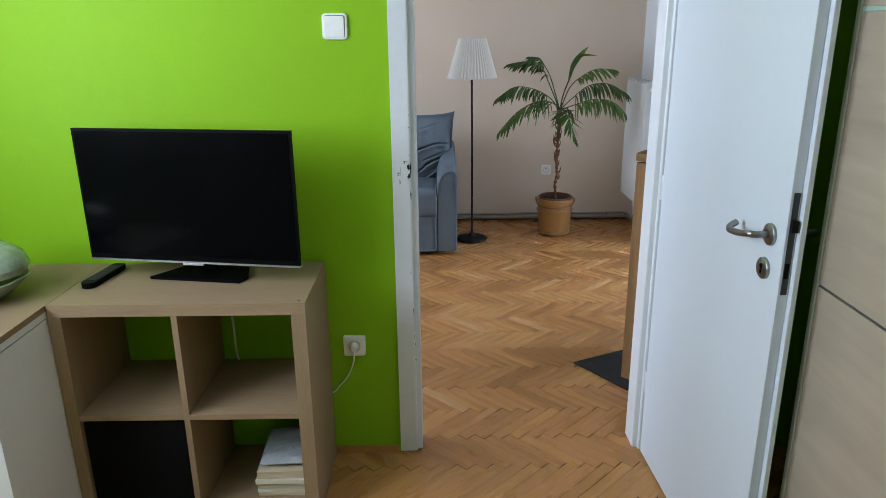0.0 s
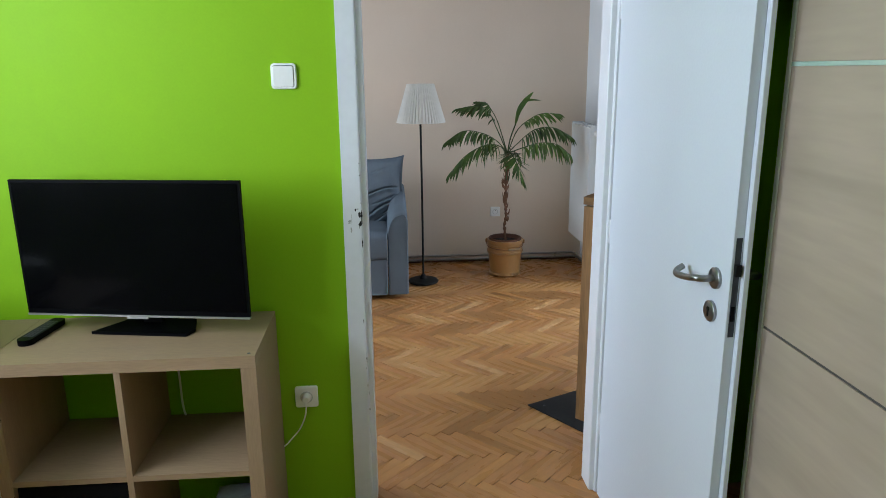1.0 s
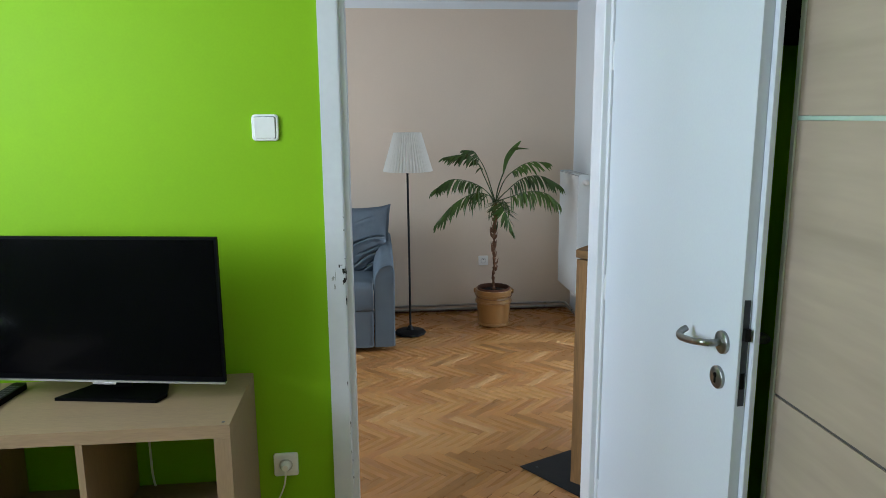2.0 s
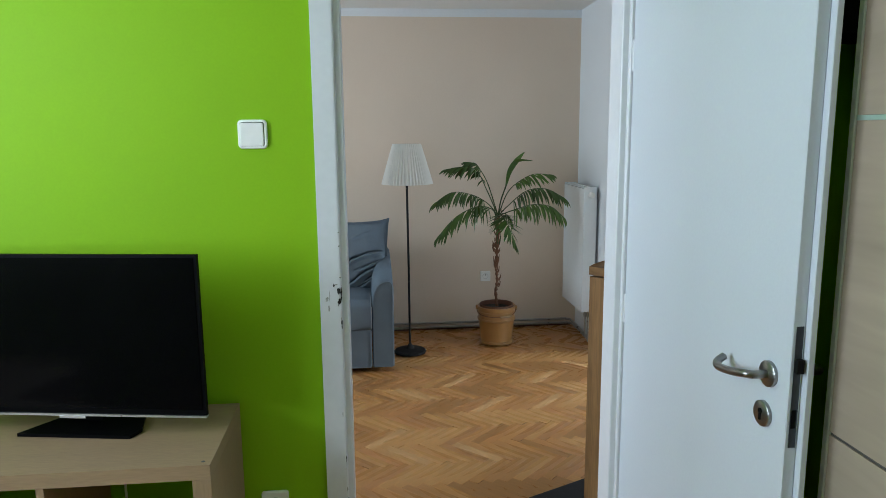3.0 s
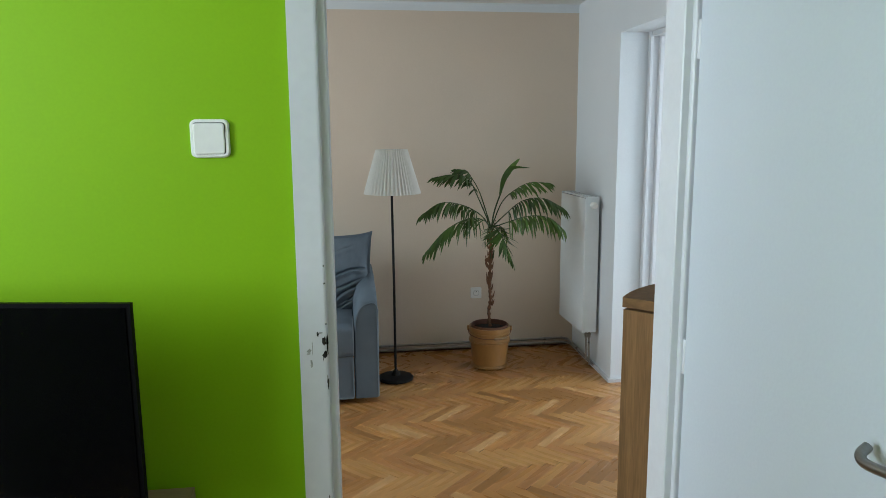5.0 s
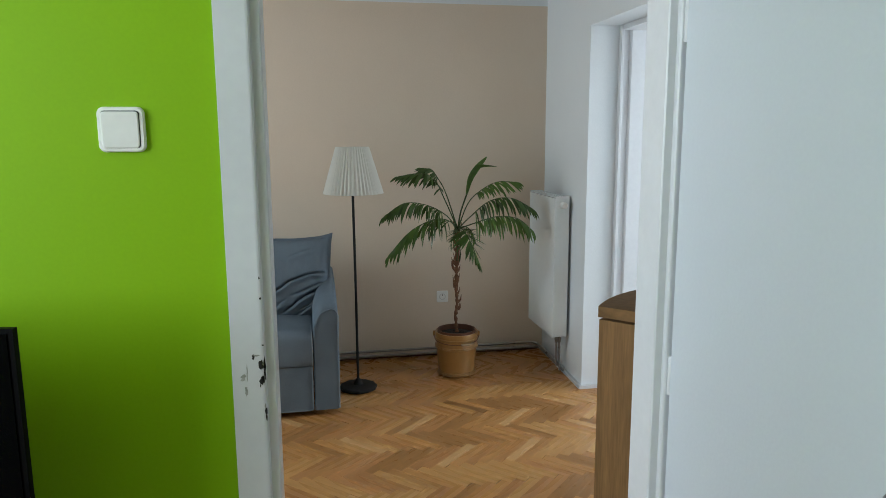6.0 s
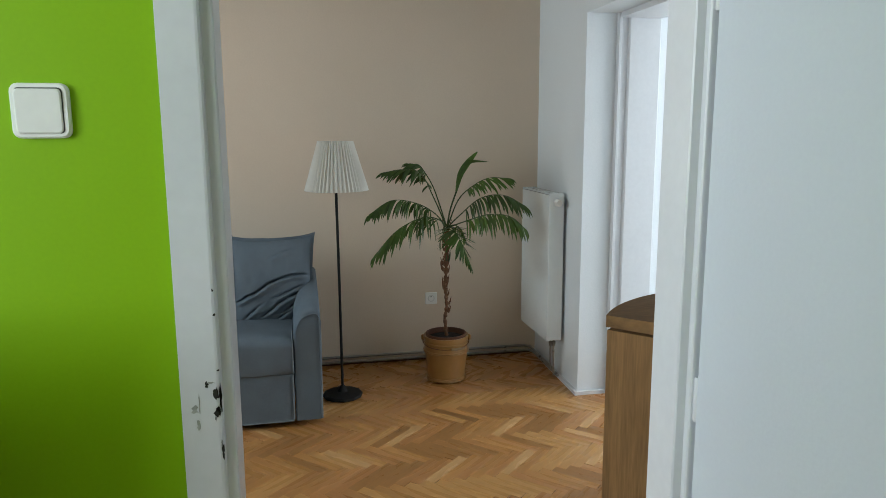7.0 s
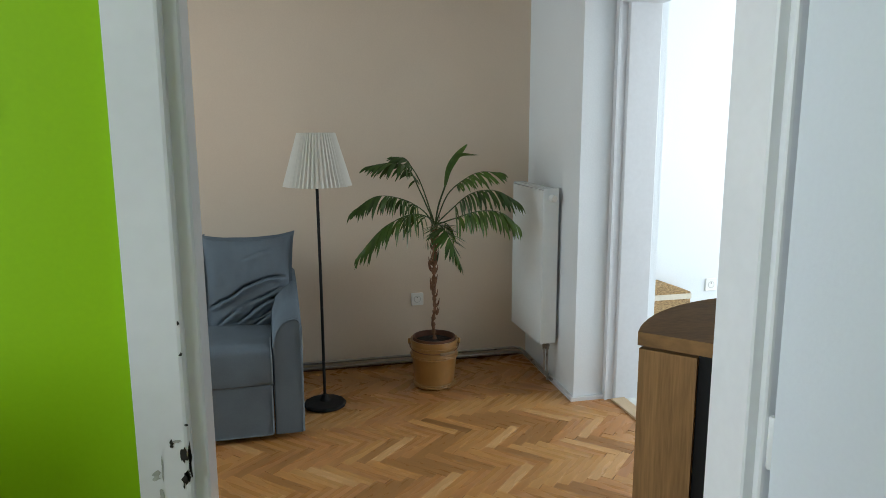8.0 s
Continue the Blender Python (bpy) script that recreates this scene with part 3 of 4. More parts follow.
bm = prism([(-0.035, -0.002), (0.035, -0.002), (0.025, 0.012), (-0.025, 0.012)], TZ - 0.012, TZ - 0.0062)
part("lip", bm, M_SILVER, tv)
bm = prism([(-0.158, 0.0), (0.150, -0.002), (0.160, 0.045), (0.125, 0.135), (-0.09, 0.135)], 0.001, 0.010)
part("foot", bm, M_BEZEL, tv, bevel=0.003)
bm = bmesh.new()
box(-0.03, 0.03, 0.085, 0.10, 0.0132, TZ + 0.03, bm)
box(-0.03, 0.03, 0.0555, 0.10, TZ + 0.0305, TZ + 0.08, bm)
part("neck", bm, M_BLACKBOX, tv, bevel=0.003)
rem = thing("remote_control", pose(-1.142, 1.842, KH + 0.0005, 0, 0, -7), "black remote control with grey keys", "remote control")
outline = [(-0.021, 0.095), (-0.023, -0.08)] + [(-0.023 * math.cos(radians(a)), -0.082 - 0.020 * math.sin(radians(a))) for a in range(15, 166, 15)] + [(0.023, -0.08), (0.021, 0.095), (0.014, 0.102), (-0.014, 0.102)]
part("body", prism(outline, 0, 0.018), M_BEZEL, rem, bevel=0.004, segments=3)
for r in range(9):
    for c in range(3):
        part("key", box(-0.015 + c * 0.011, -0.007 + c * 0.011, -0.066 + r * 0.016, -0.057 + r * 0.016, 0.0182, 0.0195), M_KEY, rem)

# ---- white cabinet beside the shelf ----
cab = thing("low_cabinet", pose(0, 0, 0), "white low cabinet with a pale oak top", "cabinet")
part("body", box(-1.66, -1.214, 1.30, 1.994, 0.0, 0.728), M_LAC, cab, bevel=0.0015)
part("rail", box(-1.66, -1.214, 1.30, 1.994, 0.7315, 0.752), M_LAC, cab, bevel=0.001)
part("top", box(-1.665, -1.2125, 1.292, 1.995, 0.7525, 0.7705), M_OAK_Y, cab, "pale oak top", bevel=0.0015)
bowl = thing("glass_bowl", pose(-1.445, 1.66, 0.771), "grey-green glazed glass bowl with a rounded lid", "bowl")
bm = lathe([(0, 0.001), (0.06, 0.001), (0.09, 0.012), (0.125, 0.045), (0.150, 0.068), (0.148, 0.072), (0.12, 0.055), (0.06, 0.02), (0, 0.018)], 40, wave=lambda i: 0.03 * math.sin(i * 0.9))
part("dish", bm, M_BOWL, bowl, smooth=True)
bm = lathe([(0.10, 0.064), (0.145, 0.082), (0.155, 0.105), (0.145, 0.135), (0.11, 0.160), (0.05, 0.176), (0, 0.18)], 40, wave=lambda i: 0.03 * math.sin(i * 0.63 + 1))
part("lid", bm, M_BOWL, bowl, smooth=True)

# ---- wardrobe ----
WX, WY1, WY0 = 0.845, 1.205, -0.72
ward = thing("wardrobe", pose(0, 0, 0), "tall beige oak sliding-door wardrobe with aluminium edges", "wardrobe")
part("carcass", box(WX + 0.035, X_E - 0.005, WY0, WY1 - 0.002, 0.0, 2.2), M_WARD, ward)
for a, b, dx in ((0.232, WY1, 0.0), (WY0, 0.23, 0.0)):
    part("edge_profile", box(WX - 0.004, WX + 0.030, b - 0.013, b, 0.03, 2.18), M_ALU, ward, "pale aluminium edge profile", bevel=0.002)
    part("edge_profile", box(WX - 0.004, WX + 0.030, a, a + 0.013, 0.03, 2.18), M_ALU, ward, bevel=0.002)
    for z0, z1 in ((0.035, 0.963), (0.970, 1.570), (1.580, 2.175)):
        part("door_panel", box(WX, WX + 0.025, a + 0.0135, b - 0.0135, z0, z1), M_WARD, ward, bevel=0.001)
    part("seam", box(WX + 0.003, WX + 0.02, a + 0.0135, b - 0.0135, 0.9635, 0.9695), M_SEAM, ward)
    part("glass_strip", box(WX - 0.001, WX + 0.02, a + 0.0135, b - 0.0135, 1.5705, 1.5795), M_GLASSEDGE, ward, "turquoise glass strip")
boxy = thing("wall_box", pose(1.32, 2.0, 1.80), "black box hung on the green wall behind the door", "wall box")
part("body", box(-0.2, 0.2, -0.24, -0.0005, 0, 0.28), M_BLACKBOX, boxy, bevel=0.004)

# ---- stove on its floor plate ----
def ahead(p, angle, d):
    return (p[0] + d * math.cos(radians(angle)), p[1] + d * math.sin(radians(angle)))


tip = (0.597, 2.706)
plate = thing("floor_plate", pose(0, 0, 0.0035), "black steel floor plate under the stove", "floor plate")
part("sheet", prism([tip, ahead(tip, -55.4, 0.50), (1.30, 2.30), (1.52, 2.62), (1.52, 3.02), ahead(tip, 25.4, 0.62)], 0, 0.006), M_BLACKM, plate, bevel=0.0015)
for q in (ahead(ahead(tip, -55.4, 0.05), 25.4, 0.05), ahead(ahead(tip, -55.4, 0.05), 25.4, 0.5)):
    part("screw", lathe([(0, 0.0085), (0.005, 0.0075), (0.006, 0.0061)], 12), M_LOCK, plate).matrix_basis = pose(q[0], q[1], 0)
stove = thing("stove", pose(0, 0, 0.0095), "wood-clad stove with a curved brown wooden top", "stove")
SC, SA = (0.757, 2.462), -48.0


def stove_plan(inset, back, reach=0.72):
    """Plan of the stove: the straight side, then the bowed front, then the back."""
    p = ahead(ahead(SC, SA, inset), SA + 90, inset * 0.6)
    out, heading = [p], 54.0
    for i in range(18):
        p = ahead(p, heading, reach / 18)
        heading -= 4.4
        out.append(p)
    side = ahead(ahead(SC, SA, back), SA + 90, inset * 0.6)
    return out + [(out[-1][0] + 0.02, 2.20), (side[0] + 0.03, 2.20), side]


slab = part("top_slab", prism(stove_plan(0.0, 0.33)[::-1], 1.017, 1.048), [M_STONE, M_EDGE], stove, "dark brown wooden top slab with a paler knotty edge", bevel=0.007)
for f in slab.data.polygons:
    f.material_index = 1 if abs(f.normal.z) < 0.5 else 0
n1, n2 = ahead(SC, SA, 0.004), ahead(SC, SA, 0.130)
part("side_panel", prism([n1, n2, ahead(n2, SA + 90, 0.03), ahead(n1, SA + 90, 0.03)], 0.05, 1.010), M_CLAD, stove, "brown grained side panel", bevel=0.002)
n1, n2 = ahead(ahead(SC, SA, 0.1305), SA + 90, 0.012), ahead(ahead(SC, SA, 0.31), SA + 90, 0.012)
part("body", prism([n1, n2, (1.22, 2.21), (1.34, 2.62), ahead(n1, SA + 90, 0.40)], 0.0, 1.0165), M_BLACKM, stove, bevel=0.003)
front = stove_plan(0.035, 0.12, 0.66)[:-3]
part("front", prism((front + [ahead(n1, SA + 90, 0.401), ahead(n1, SA + 90, 0.032)])[::-1], 0.05, 1.005), M_BLACKM, stove)
part("base", prism((stove_plan(0.05, 0.12, 0.62)[:-3] + [ahead(n1, SA + 90, 0.401), ahead(n1, SA + 90, 0.032)])[::-1], 0.0, 0.0495), M_BLACKM, stove)

# ---- sofa ----
SX1, SX0, SF, SB = 0.078, -2.05, 4.395, 5.20
sofa = thing("sofa", pose(0, 0, 0), "blue-grey slipcovered sofa with loose cushions", "sofa")


def arm_mesh(a, b, out):
    """A rolled arm: a straight outer side, an inner side that swoops up to it, higher towards the back."""
    bm = bmesh.new()
    rows, rim = [], []
    for y, top in ((SF, 0.606), (SF + 0.012, 0.624), (SF + 0.05, 0.640), (SF + 0.15, 0.660), (SF + 0.30, 0.682), (SF + 0.45, 0.695), (SF + 0.60, 0.70), (SB, 0.70)):
        inner, outer = (a, b) if out > 0 else (b, a)
        w = outer - inner
        k = min(1, (y - SF) / 0.012)
        line = [(inner, 0.036), (inner, top - 0.16)]
        for i in range(1, 8):
            t = math.pi / 2 * i / 8
            line.append((inner + w * 0.56 * (1 - math.cos(t)), top - 0.16 + 0.15 * math.sin(t)))
        line += [(inner + w * 0.62, top - 0.004), (inner + w * 0.78, top), (inner + w * 0.92, top - 0.004), (outer + 0.002 * out, top - 0.020), (outer + 0.004 * out, top - 0.05), (outer + 0.003 * out, 0.22), (outer - 0.003 * out, 0.036)]
        pull = 0.012 * (1 - k)
        mid = inner + w * 0.55
        line = [(x + (pull / 0.07) * (mid - x) * (0.5 if z > 0.02 else 0.2), z) for x, z in line]
        rows.append([bm.verts.new((x, y, z)) for x, z in line])
        if y == SF:
            rim = line[1:-1]
    for p, q in zip(rows, rows[1:]):
        for i in range(len(p)):
            bm.faces.new((p[i], q[i], q[(i + 1) % len(p)], p[(i + 1) % len(p)]))
    bm.faces.new(rows[0])
    bm.faces.new(rows[-1][::-1])
    return bm, rim


for a, b in ((SX1 - 0.135, SX1), (SX0, SX0 + 0.135)):
    bm, rim = arm_mesh(a, b, 1 if b > -0.5 else -1)
    part("arm", bm, M_SOFA, sofa, smooth=True)
    part("piping", tube([(x, SF - 0.003, z) for x, z in rim], 0.0035, 6), M_SOFA, sofa, smooth=True)
    xo = b if b > -0.5 else a
    part("piping", tube([(xo, SF - 0.002, 0.042), (xo + 0.002, SF, 0.35), (xo + 0.004, SF, 0.57)], 0.004, 6), M_PIPING, sofa, smooth=True)


def skirt_mesh(x0, x1, y0, y1, z0, z1, nx=90, nz=14):
    """The loose front of the slipcover, hanging in shallow drapes, with a plain block behind it."""
    bm = box(x0, x1, y0 + 0.03, y1, z0 + 0.004, z1)
    grid = []
    for i in range(nx + 1):
        col = []
        for j in range(nz + 1):
            u, v = i / nx, j / nz
            x, z = x0 + (x1 - x0) * u, z0 + (z1 - z0) * v
            drape = (1 - v) ** 0.7 * (0.011 * noise.noise(Vector((x * 7 + v * 1.4, v * 1.2, 3.1))) + 0.005 * noise.noise(Vector((x * 19 - v * 3, v * 3, 8.2))))
            curl = 0.012 * max(0, 1 - min(u, 1 - u) * (x1 - x0) / 0.012) ** 2
            col.append(bm.verts.new((x, y0 - drape + curl, z + 0.004 * noise.noise(Vector((x * 5, 1, 1))) * (1 - v))))
        grid.append(col)
    for p, q in zip(grid, grid[1:]):
        for j in range(nz):
            bm.faces.new((p[j], q[j], q[j + 1], p[j + 1]))
    rim = [grid[0][0]] + [c[0] for c in grid[1:]] + grid[-1][1:] + [c[-1] for c in grid[-2::-1]] + grid[0][-2:0:-1]
    back = [bm.verts.new((v.co.x, y0 + 0.032, v.co.z)) for v in rim]
    for k in range(len(rim)):
        m_ = (k + 1) % len(rim)
        bm.faces.new((rim[k], back[k], back[m_], rim[m_]))
    return bm


part("skirt", skirt_mesh(SX0 + 0.137, SX1 - 0.143, SF - 0.004, SB - 0.01, 0.034, 0.29), M_SOFA, sofa, smooth=True)
part("backrest", box(SX0 + 0.137, SX1 - 0.137, SB - 0.20, SB, 0.29, 0.78), M_SOFA, sofa, bevel=0.03, segments=3, smooth=True)
part("piping", tube(curve_points([(SX0 + 0.15, SF - 0.006, 0.039), (-0.9, SF - 0.006, 0.036), (-0.30, SF - 0.006, 0.039), (SX1 - 0.150, SF - 0.006, 0.042)], 20) + [Vector((SX1 - 0.1435, SF - 0.004, 0.05)), Vector((SX1 - 0.1435, SF - 0.005, 0.285))], 0.0035, 6), M_PIPING, sofa, smooth=True)


def seat_mesh(x0, x1):
    """A seat cushion with a softly rounded, puffed front."""
    z0, z1, y0, y1, r = 0.290, 0.487, SF - 0.016, SB - 0.21, 0.055
    outline = [(y1, z0), (y0 + 0.014, z0), (y0 + 0.004, z0 + 0.008), (y0, z0 + 0.03), (y0 - 0.003, (z0 + z1 - r) / 2)]
    outline += [(y0 + r - r * math.cos(radians(a)), z1 - r + r * math.sin(radians(a))) for a in range(0, 91, 15)]
    outline += [(y0 + r + (y1 - y0 - r) * k / 8, z1 + 0.012 * math.sin(math.pi * k / 8)) for k in range(1, 8)] + [(y1, z1)]
    bm = bmesh.new()
    rows = []
    cy, cz = (y0 + y1) / 2, (z0 + z1) / 2
    for k in range(41):
        f = k / 40
        x = x0 + (x1 - x0) * f
        end = min(f, 1 - f) * (x1 - x0)
        tight = 1 - 0.045 * max(0, 1 - end / 0.03) ** 2
        puff = 0.010 * (1 - abs(2 * f - 1) ** 4)
        row = []
        for y, z in outline:
            p = Vector((x, cy + (y - cy) * (1 - (1 - tight) * 0.35), cz + (z - cz) * tight + (puff if z > cz else 0)))
            p.z += 0.004 * noise.noise(p * 6)
            p.y += 0.004 * noise.noise(p * 9 + Vector((5, 0, 0)))
            row.append(bm.verts.new(p))
        rows.append(row)
    for p, q in zip(rows, rows[1:]):
        for i in range(len(p)):
            bm.faces.new((p[i], q[i], q[(i + 1) % len(p)], p[(i + 1) % len(p)]))
    bm.faces.new(rows[0])
    bm.faces.new(rows[-1][::-1])
    bmesh.ops.recalc_face_normals(bm, faces=list(bm.faces))
    return bm


for a, b in ((-0.062, -0.985), (-0.988, -1.912)):
    part("seat_cushion", seat_mesh(b, a), M_SOFA, sofa, smooth=True)
    part("piping", tube(curve_points([(a - 0.001, SF - 0.010, 0.300), (a - 0.001, SF - 0.014, 0.40), (a - 0.001, SF - 0.004, 0.452), (a - 0.002, SF + 0.03, 0.484), (a - 0.003, SF + 0.12, 0.487)], 16), 0.0035, 6), M_PIPING, sofa, smooth=True)

for x in (SX0 + 0.085, SX1 - 0.085):
    for y in (SF + 0.20, SB - 0.06):
        part("foot", lathe([(0, 0), (0.022, 0), (0.024, 0.003), (0.026, 0.0355), (0, 0.0355)], 16), M_BLACK, sofa, "short black foot").matrix_basis = pose(x, y, 0.0008)

# folds of the loose cushions: (from u, from v, to u, to v, depth)
FOLDS = [(-0.95, -0.42, -0.45, -0.24, 1.0), (-0.50, -0.26, 0.06, 0.04, 1.0), (-0.06, -0.03, 0.36, 0.12, 1.1), (0.36, 0.12, 0.86, 0.15, 1.1),
         (0.05, -0.34, 0.80, -0.06, 0.7), (-0.22, -0.72, 0.30, -0.38, 0.8), (0.30, -0.38, 0.80, -0.22, 0.8), (0.20, -0.68, 0.78, -0.38, 0.8),
         (0.42, -0.84, 0.84, -0.52, 0.9), (-0.05, -0.90, 0.46, -0.62, 0.7), (0.60, -0.92, 0.88, -0.70, 0.8), (-0.75, -0.80, -0.30, -0.50, 0.5), (-0.10, 0.52, 0.50, 0.72, 0.22)]


def cushion_mesh(w, d, h, seed, nx=84, ny=92):
    """A loose pillow with sharp folds, lying flat about its middle."""
    bm = bmesh.new()
    top, low = {}, {}
    r = random.Random(seed)
    folds = [(a + r.uniform(-0.04, 0.04), b + r.uniform(-0.03, 0.03), c, e, f) for a, b, c, e, f in FOLDS] if seed else FOLDS
    for i in range(nx + 1):
        for j in range(ny + 1):
            u, v = i / nx * 2 - 1, j / ny * 2 - 1
            k = max(0, (1 - abs(u) ** 5) * (1 - abs(v) ** 5)) ** 0.55
            ear = 0.045 * (abs(u) * abs(v)) ** 4
            x = u * w / 2 * (1 - 0.07 * (1 - v * v) * abs(u) ** 6) * (1 + ear)
            y = v * d / 2 * (1 - 0.06 * (1 - u * u) * abs(v) ** 6) * (1 + ear)
            fold = 0.0
            for a, b, c, e, depth in folds:
                dx, dy = (c - a) * w / 2, (e - b) * d / 2
                px, py = (u - a) * w / 2, (v - b) * d / 2
                ll = dx * dx + dy * dy
                t = (px * dx + py * dy) / ll
                tc = min(1, max(0, t))
                wob = 0.006 * noise.noise(Vector((u * 4, v * 4, seed + depth * 9)))
                off = ((px * dy - py * dx) / math.sqrt(ll)) + wob
                past = (t - tc) * math.sqrt(ll)
                fade = math.sin(math.pi * (0.12 + 0.76 * tc)) * math.exp(-(past / 0.02) ** 2)
                fold += depth * fade * (-0.034 * math.exp(-(off / 0.0052) ** 2) + 0.022 * math.exp(-((off - 0.018) / 0.012) ** 2))
            fold += 0.010 * noise.noise(Vector((u * 2.2, v * 2.6, seed + 2.5))) + 0.004 * noise.noise(Vector((u * 6.0, v * 5.0, seed + 6.5)))
            z = h / 2 * (0.10 + 0.90 * k) + 0.035 * k * (1 - 0.5 * (u * u + v * v))
            top[i, j] = bm.verts.new((x, y, z + fold * k))
            low[i, j] = bm.verts.new((x, y, -z * 0.9))
    for i in range(nx):
        for j in range(ny):
            bm.faces.new((top[i, j], top[i + 1, j], top[i + 1, j + 1], top[i, j + 1]))
            bm.faces.new((low[i, j], low[i, j + 1], low[i + 1, j + 1], low[i + 1, j]))
    ring = [(i, 0) for i in range(nx)] + [(nx, j) for j in range(ny)] + [(i, ny) for i in range(nx, 0, -1)] + [(0, j) for j in range(ny, 0, -1)]
    for a, b in zip(ring, ring[1:] + ring[:1]):
        bm.faces.new((low[a], low[b], top[b], top[a]))
    return bm


def flange_mesh(w, d):
    """The flat sewn border round a pillow, drawn out at its corners."""
    bm = bmesh.new()
    rows = []
    for k in range(96):
        a = 2 * math.pi * k / 96
        c, s_ = math.cos(a), math.sin(a)
        m_ = max(abs(c), abs(s_))
        u, v = c / m_, s_ / m_
        ear = 0.050 * (abs(u) * abs(v)) ** 4
        x = u * w / 2 * (1 - 0.06 * (1 - v * v)) * (1 + ear)
        y = v * d / 2 * (1 - 0.05 * (1 - u * u)) * (1 + ear)
        wave = 0.009 * noise.noise(Vector((x * 11, y * 11, 2)))
        x, y = x * (1 + 0.012 * noise.noise(Vector((a * 3, 4, 1)))), y * (1 + 0.014 * noise.noise(Vector((a * 3, 9, 1))))
        rows.append([bm.verts.new((x * g, y * g, z + wave)) for g, z in ((0.90, 0.004), (1.0, 0.005), (1.0, -0.002), (0.90, -0.003))])
    for k in range(96):
        p, q = rows[k], rows[(k + 1) % 96]
        for i in range(4):
            bm.faces.new((p[i], q[i], q[(i + 1) % 4], p[(i + 1) % 4]))
    bmesh.ops.recalc_face_normals(bm, faces=list(bm.faces))
    return bm


for k, (x, lean) in enumerate(((-0.165, 74), (-0.625, 72), (-1.09, 75), (-1.56, 73))):
    c = finish(cushion_mesh(0.445, 0.505, 0.12, k), "cushion", M_SOFA, smooth=True)
    c.matrix_basis = pose(x, 4.83, 0.684, lean, 0, 1.5 - k)
    tagged(c, "crumpled blue-grey loose cushion on the sofa", "cushion", "sofa cushions")
    part("flange", flange_mesh(0.475, 0.535), M_SOFA, c, smooth=True)

# ---- floor lamp ----
lamp = thing("floor_lamp", pose(0.205, 4.785, 0.0055), "black floor lamp with a white pleated shade", "lamp")
part("base", lathe([(0, 0), (0.113, 0), (0.116, 0.004), (0.114, 0.014), (0.106, 0.019), (0.03, 0.028), (0.018, 0.05), (0.013, 0.06), (0, 0.06)], 12), M_BLACKM, lamp)
part("pole", tube([(0, 0, 0.055), (0, 0, 0.6), (-0.004, 0, 1.22), (-0.004, 0, 1.40)], 0.008, 12), M_BLACKM, lamp, smooth=True)
bm = lathe([(0.174, 1.196), (0.096, 1.466)], 96, wave=lambda i: 0.022 if i % 2 else -0.022)
shade = part("shade", bm, M_SHADE, lamp, "white pleated paper shade")
solid = shade.modifiers.new("thickness", "SOLIDIFY")
solid.thickness = 0.0012
bm = tube([(0.090 * math.cos(radians(a)) - 0.004, 0.090 * math.sin(radians(a)), 1.44) for a in range(0, 361, 20)], 0.002, 6)
for a in (0, 120, 240):
    tube([(-0.004, 0, 1.40), (0.088 * math.cos(radians(a)) - 0.004, 0.088 * math.sin(radians(a)), 1.44)], 0.002, 6, bm)
part("shade_ring", bm, M_BLACKM, lamp)

# ---- palm in its tub ----
PX, PY = 0.856, 4.955
tub = thing("plant_tub", pose(PX, PY, 0.0055) @ Matrix.Diagonal((0.95, 0.95, 0.92, 1)), "tan glazed tub with rope-like bands and handles", "plant pot")
part("tub_wall", lathe([(0, 0), (0.120, 0), (0.126, 0.006), (0.127, 0.016), (0.122, 0.022), (0.130, 0.11), (0.138, 0.19), (0.142, 0.20), (0.143, 0.212), (0.139, 0.222), (0.143, 0.27), (0.1475, 0.296), (0.145, 0.304), (0.134, 0.302), (0.128, 0.24), (0, 0.235)], 48), M_POT, tub, smooth=True)
for z, r in ((0.011, 0.1275), (0.022, 0.1245), (0.195, 0.1415), (0.206, 0.1440), (0.262, 0.1435)):
    part("band", tube([(r * math.cos(radians(a)), r * math.sin(radians(a)), z) for a in range(0, 361, 10)], 0.005, 8, caps=False), M_POT, tub, smooth=True)
bail = []
for k in range(25):
    a = -190 + 176 * k / 24
    drop = math.sin(math.pi * k / 24) ** 0.4
    bail.append(((0.149 + 0.006 * drop) * math.cos(radians(a)), (0.149 + 0.006 * drop) * math.sin(radians(a)), 0.286 - 0.044 * drop))
bail_part = part("bail", tube(bail, 0.0028, 6), M_TERRA, tub, "thin brown wire bail", smooth=True)
part("grip", tube([(0.157 * math.cos(radians(a)), 0.157 * math.sin(radians(a)), 0.243) for a in range(-89, -52, 6)], 0.0085, 10), M_OAK, bail_part, "pale wooden grip", smooth=True)
for a in (-190, -14):
    lug = part("lug", lathe([(0.004, -0.018), (0.011, -0.014), (0.012, 0.012), (0.008, 0.020), (0, 0.021)], 12), M_POT, tub, smooth=True)
    lug.matrix_basis = pose(0.150 * math.cos(radians(a)), 0.150 * math.sin(radians(a)), 0.284)
palm = thing("potted_palm", pose(PX, PY, 0.2415), "green potted palm with drooping feather fronds", "plant")
part("inner_pot", lathe([(0.095, -0.0188), (0.117, 0.028), (0.1235, 0.030), (0.1235, 0.056), (0.116, 0.056), (0.113, 0.012)], 40), M_TERRA, palm, "dark terracotta inner pot", smooth=True)
bm = lathe([(0.1125, 0.024), (0.09, 0.029), (0.05, 0.034), (0, 0.036)], 32)
for v in bm.verts:
    v.co.z += 0.006 * noise.noise(v.co * 60)
part("soil", bm, M_SOIL, palm)
CR = Vector((0.010, 0.0, 0.705))
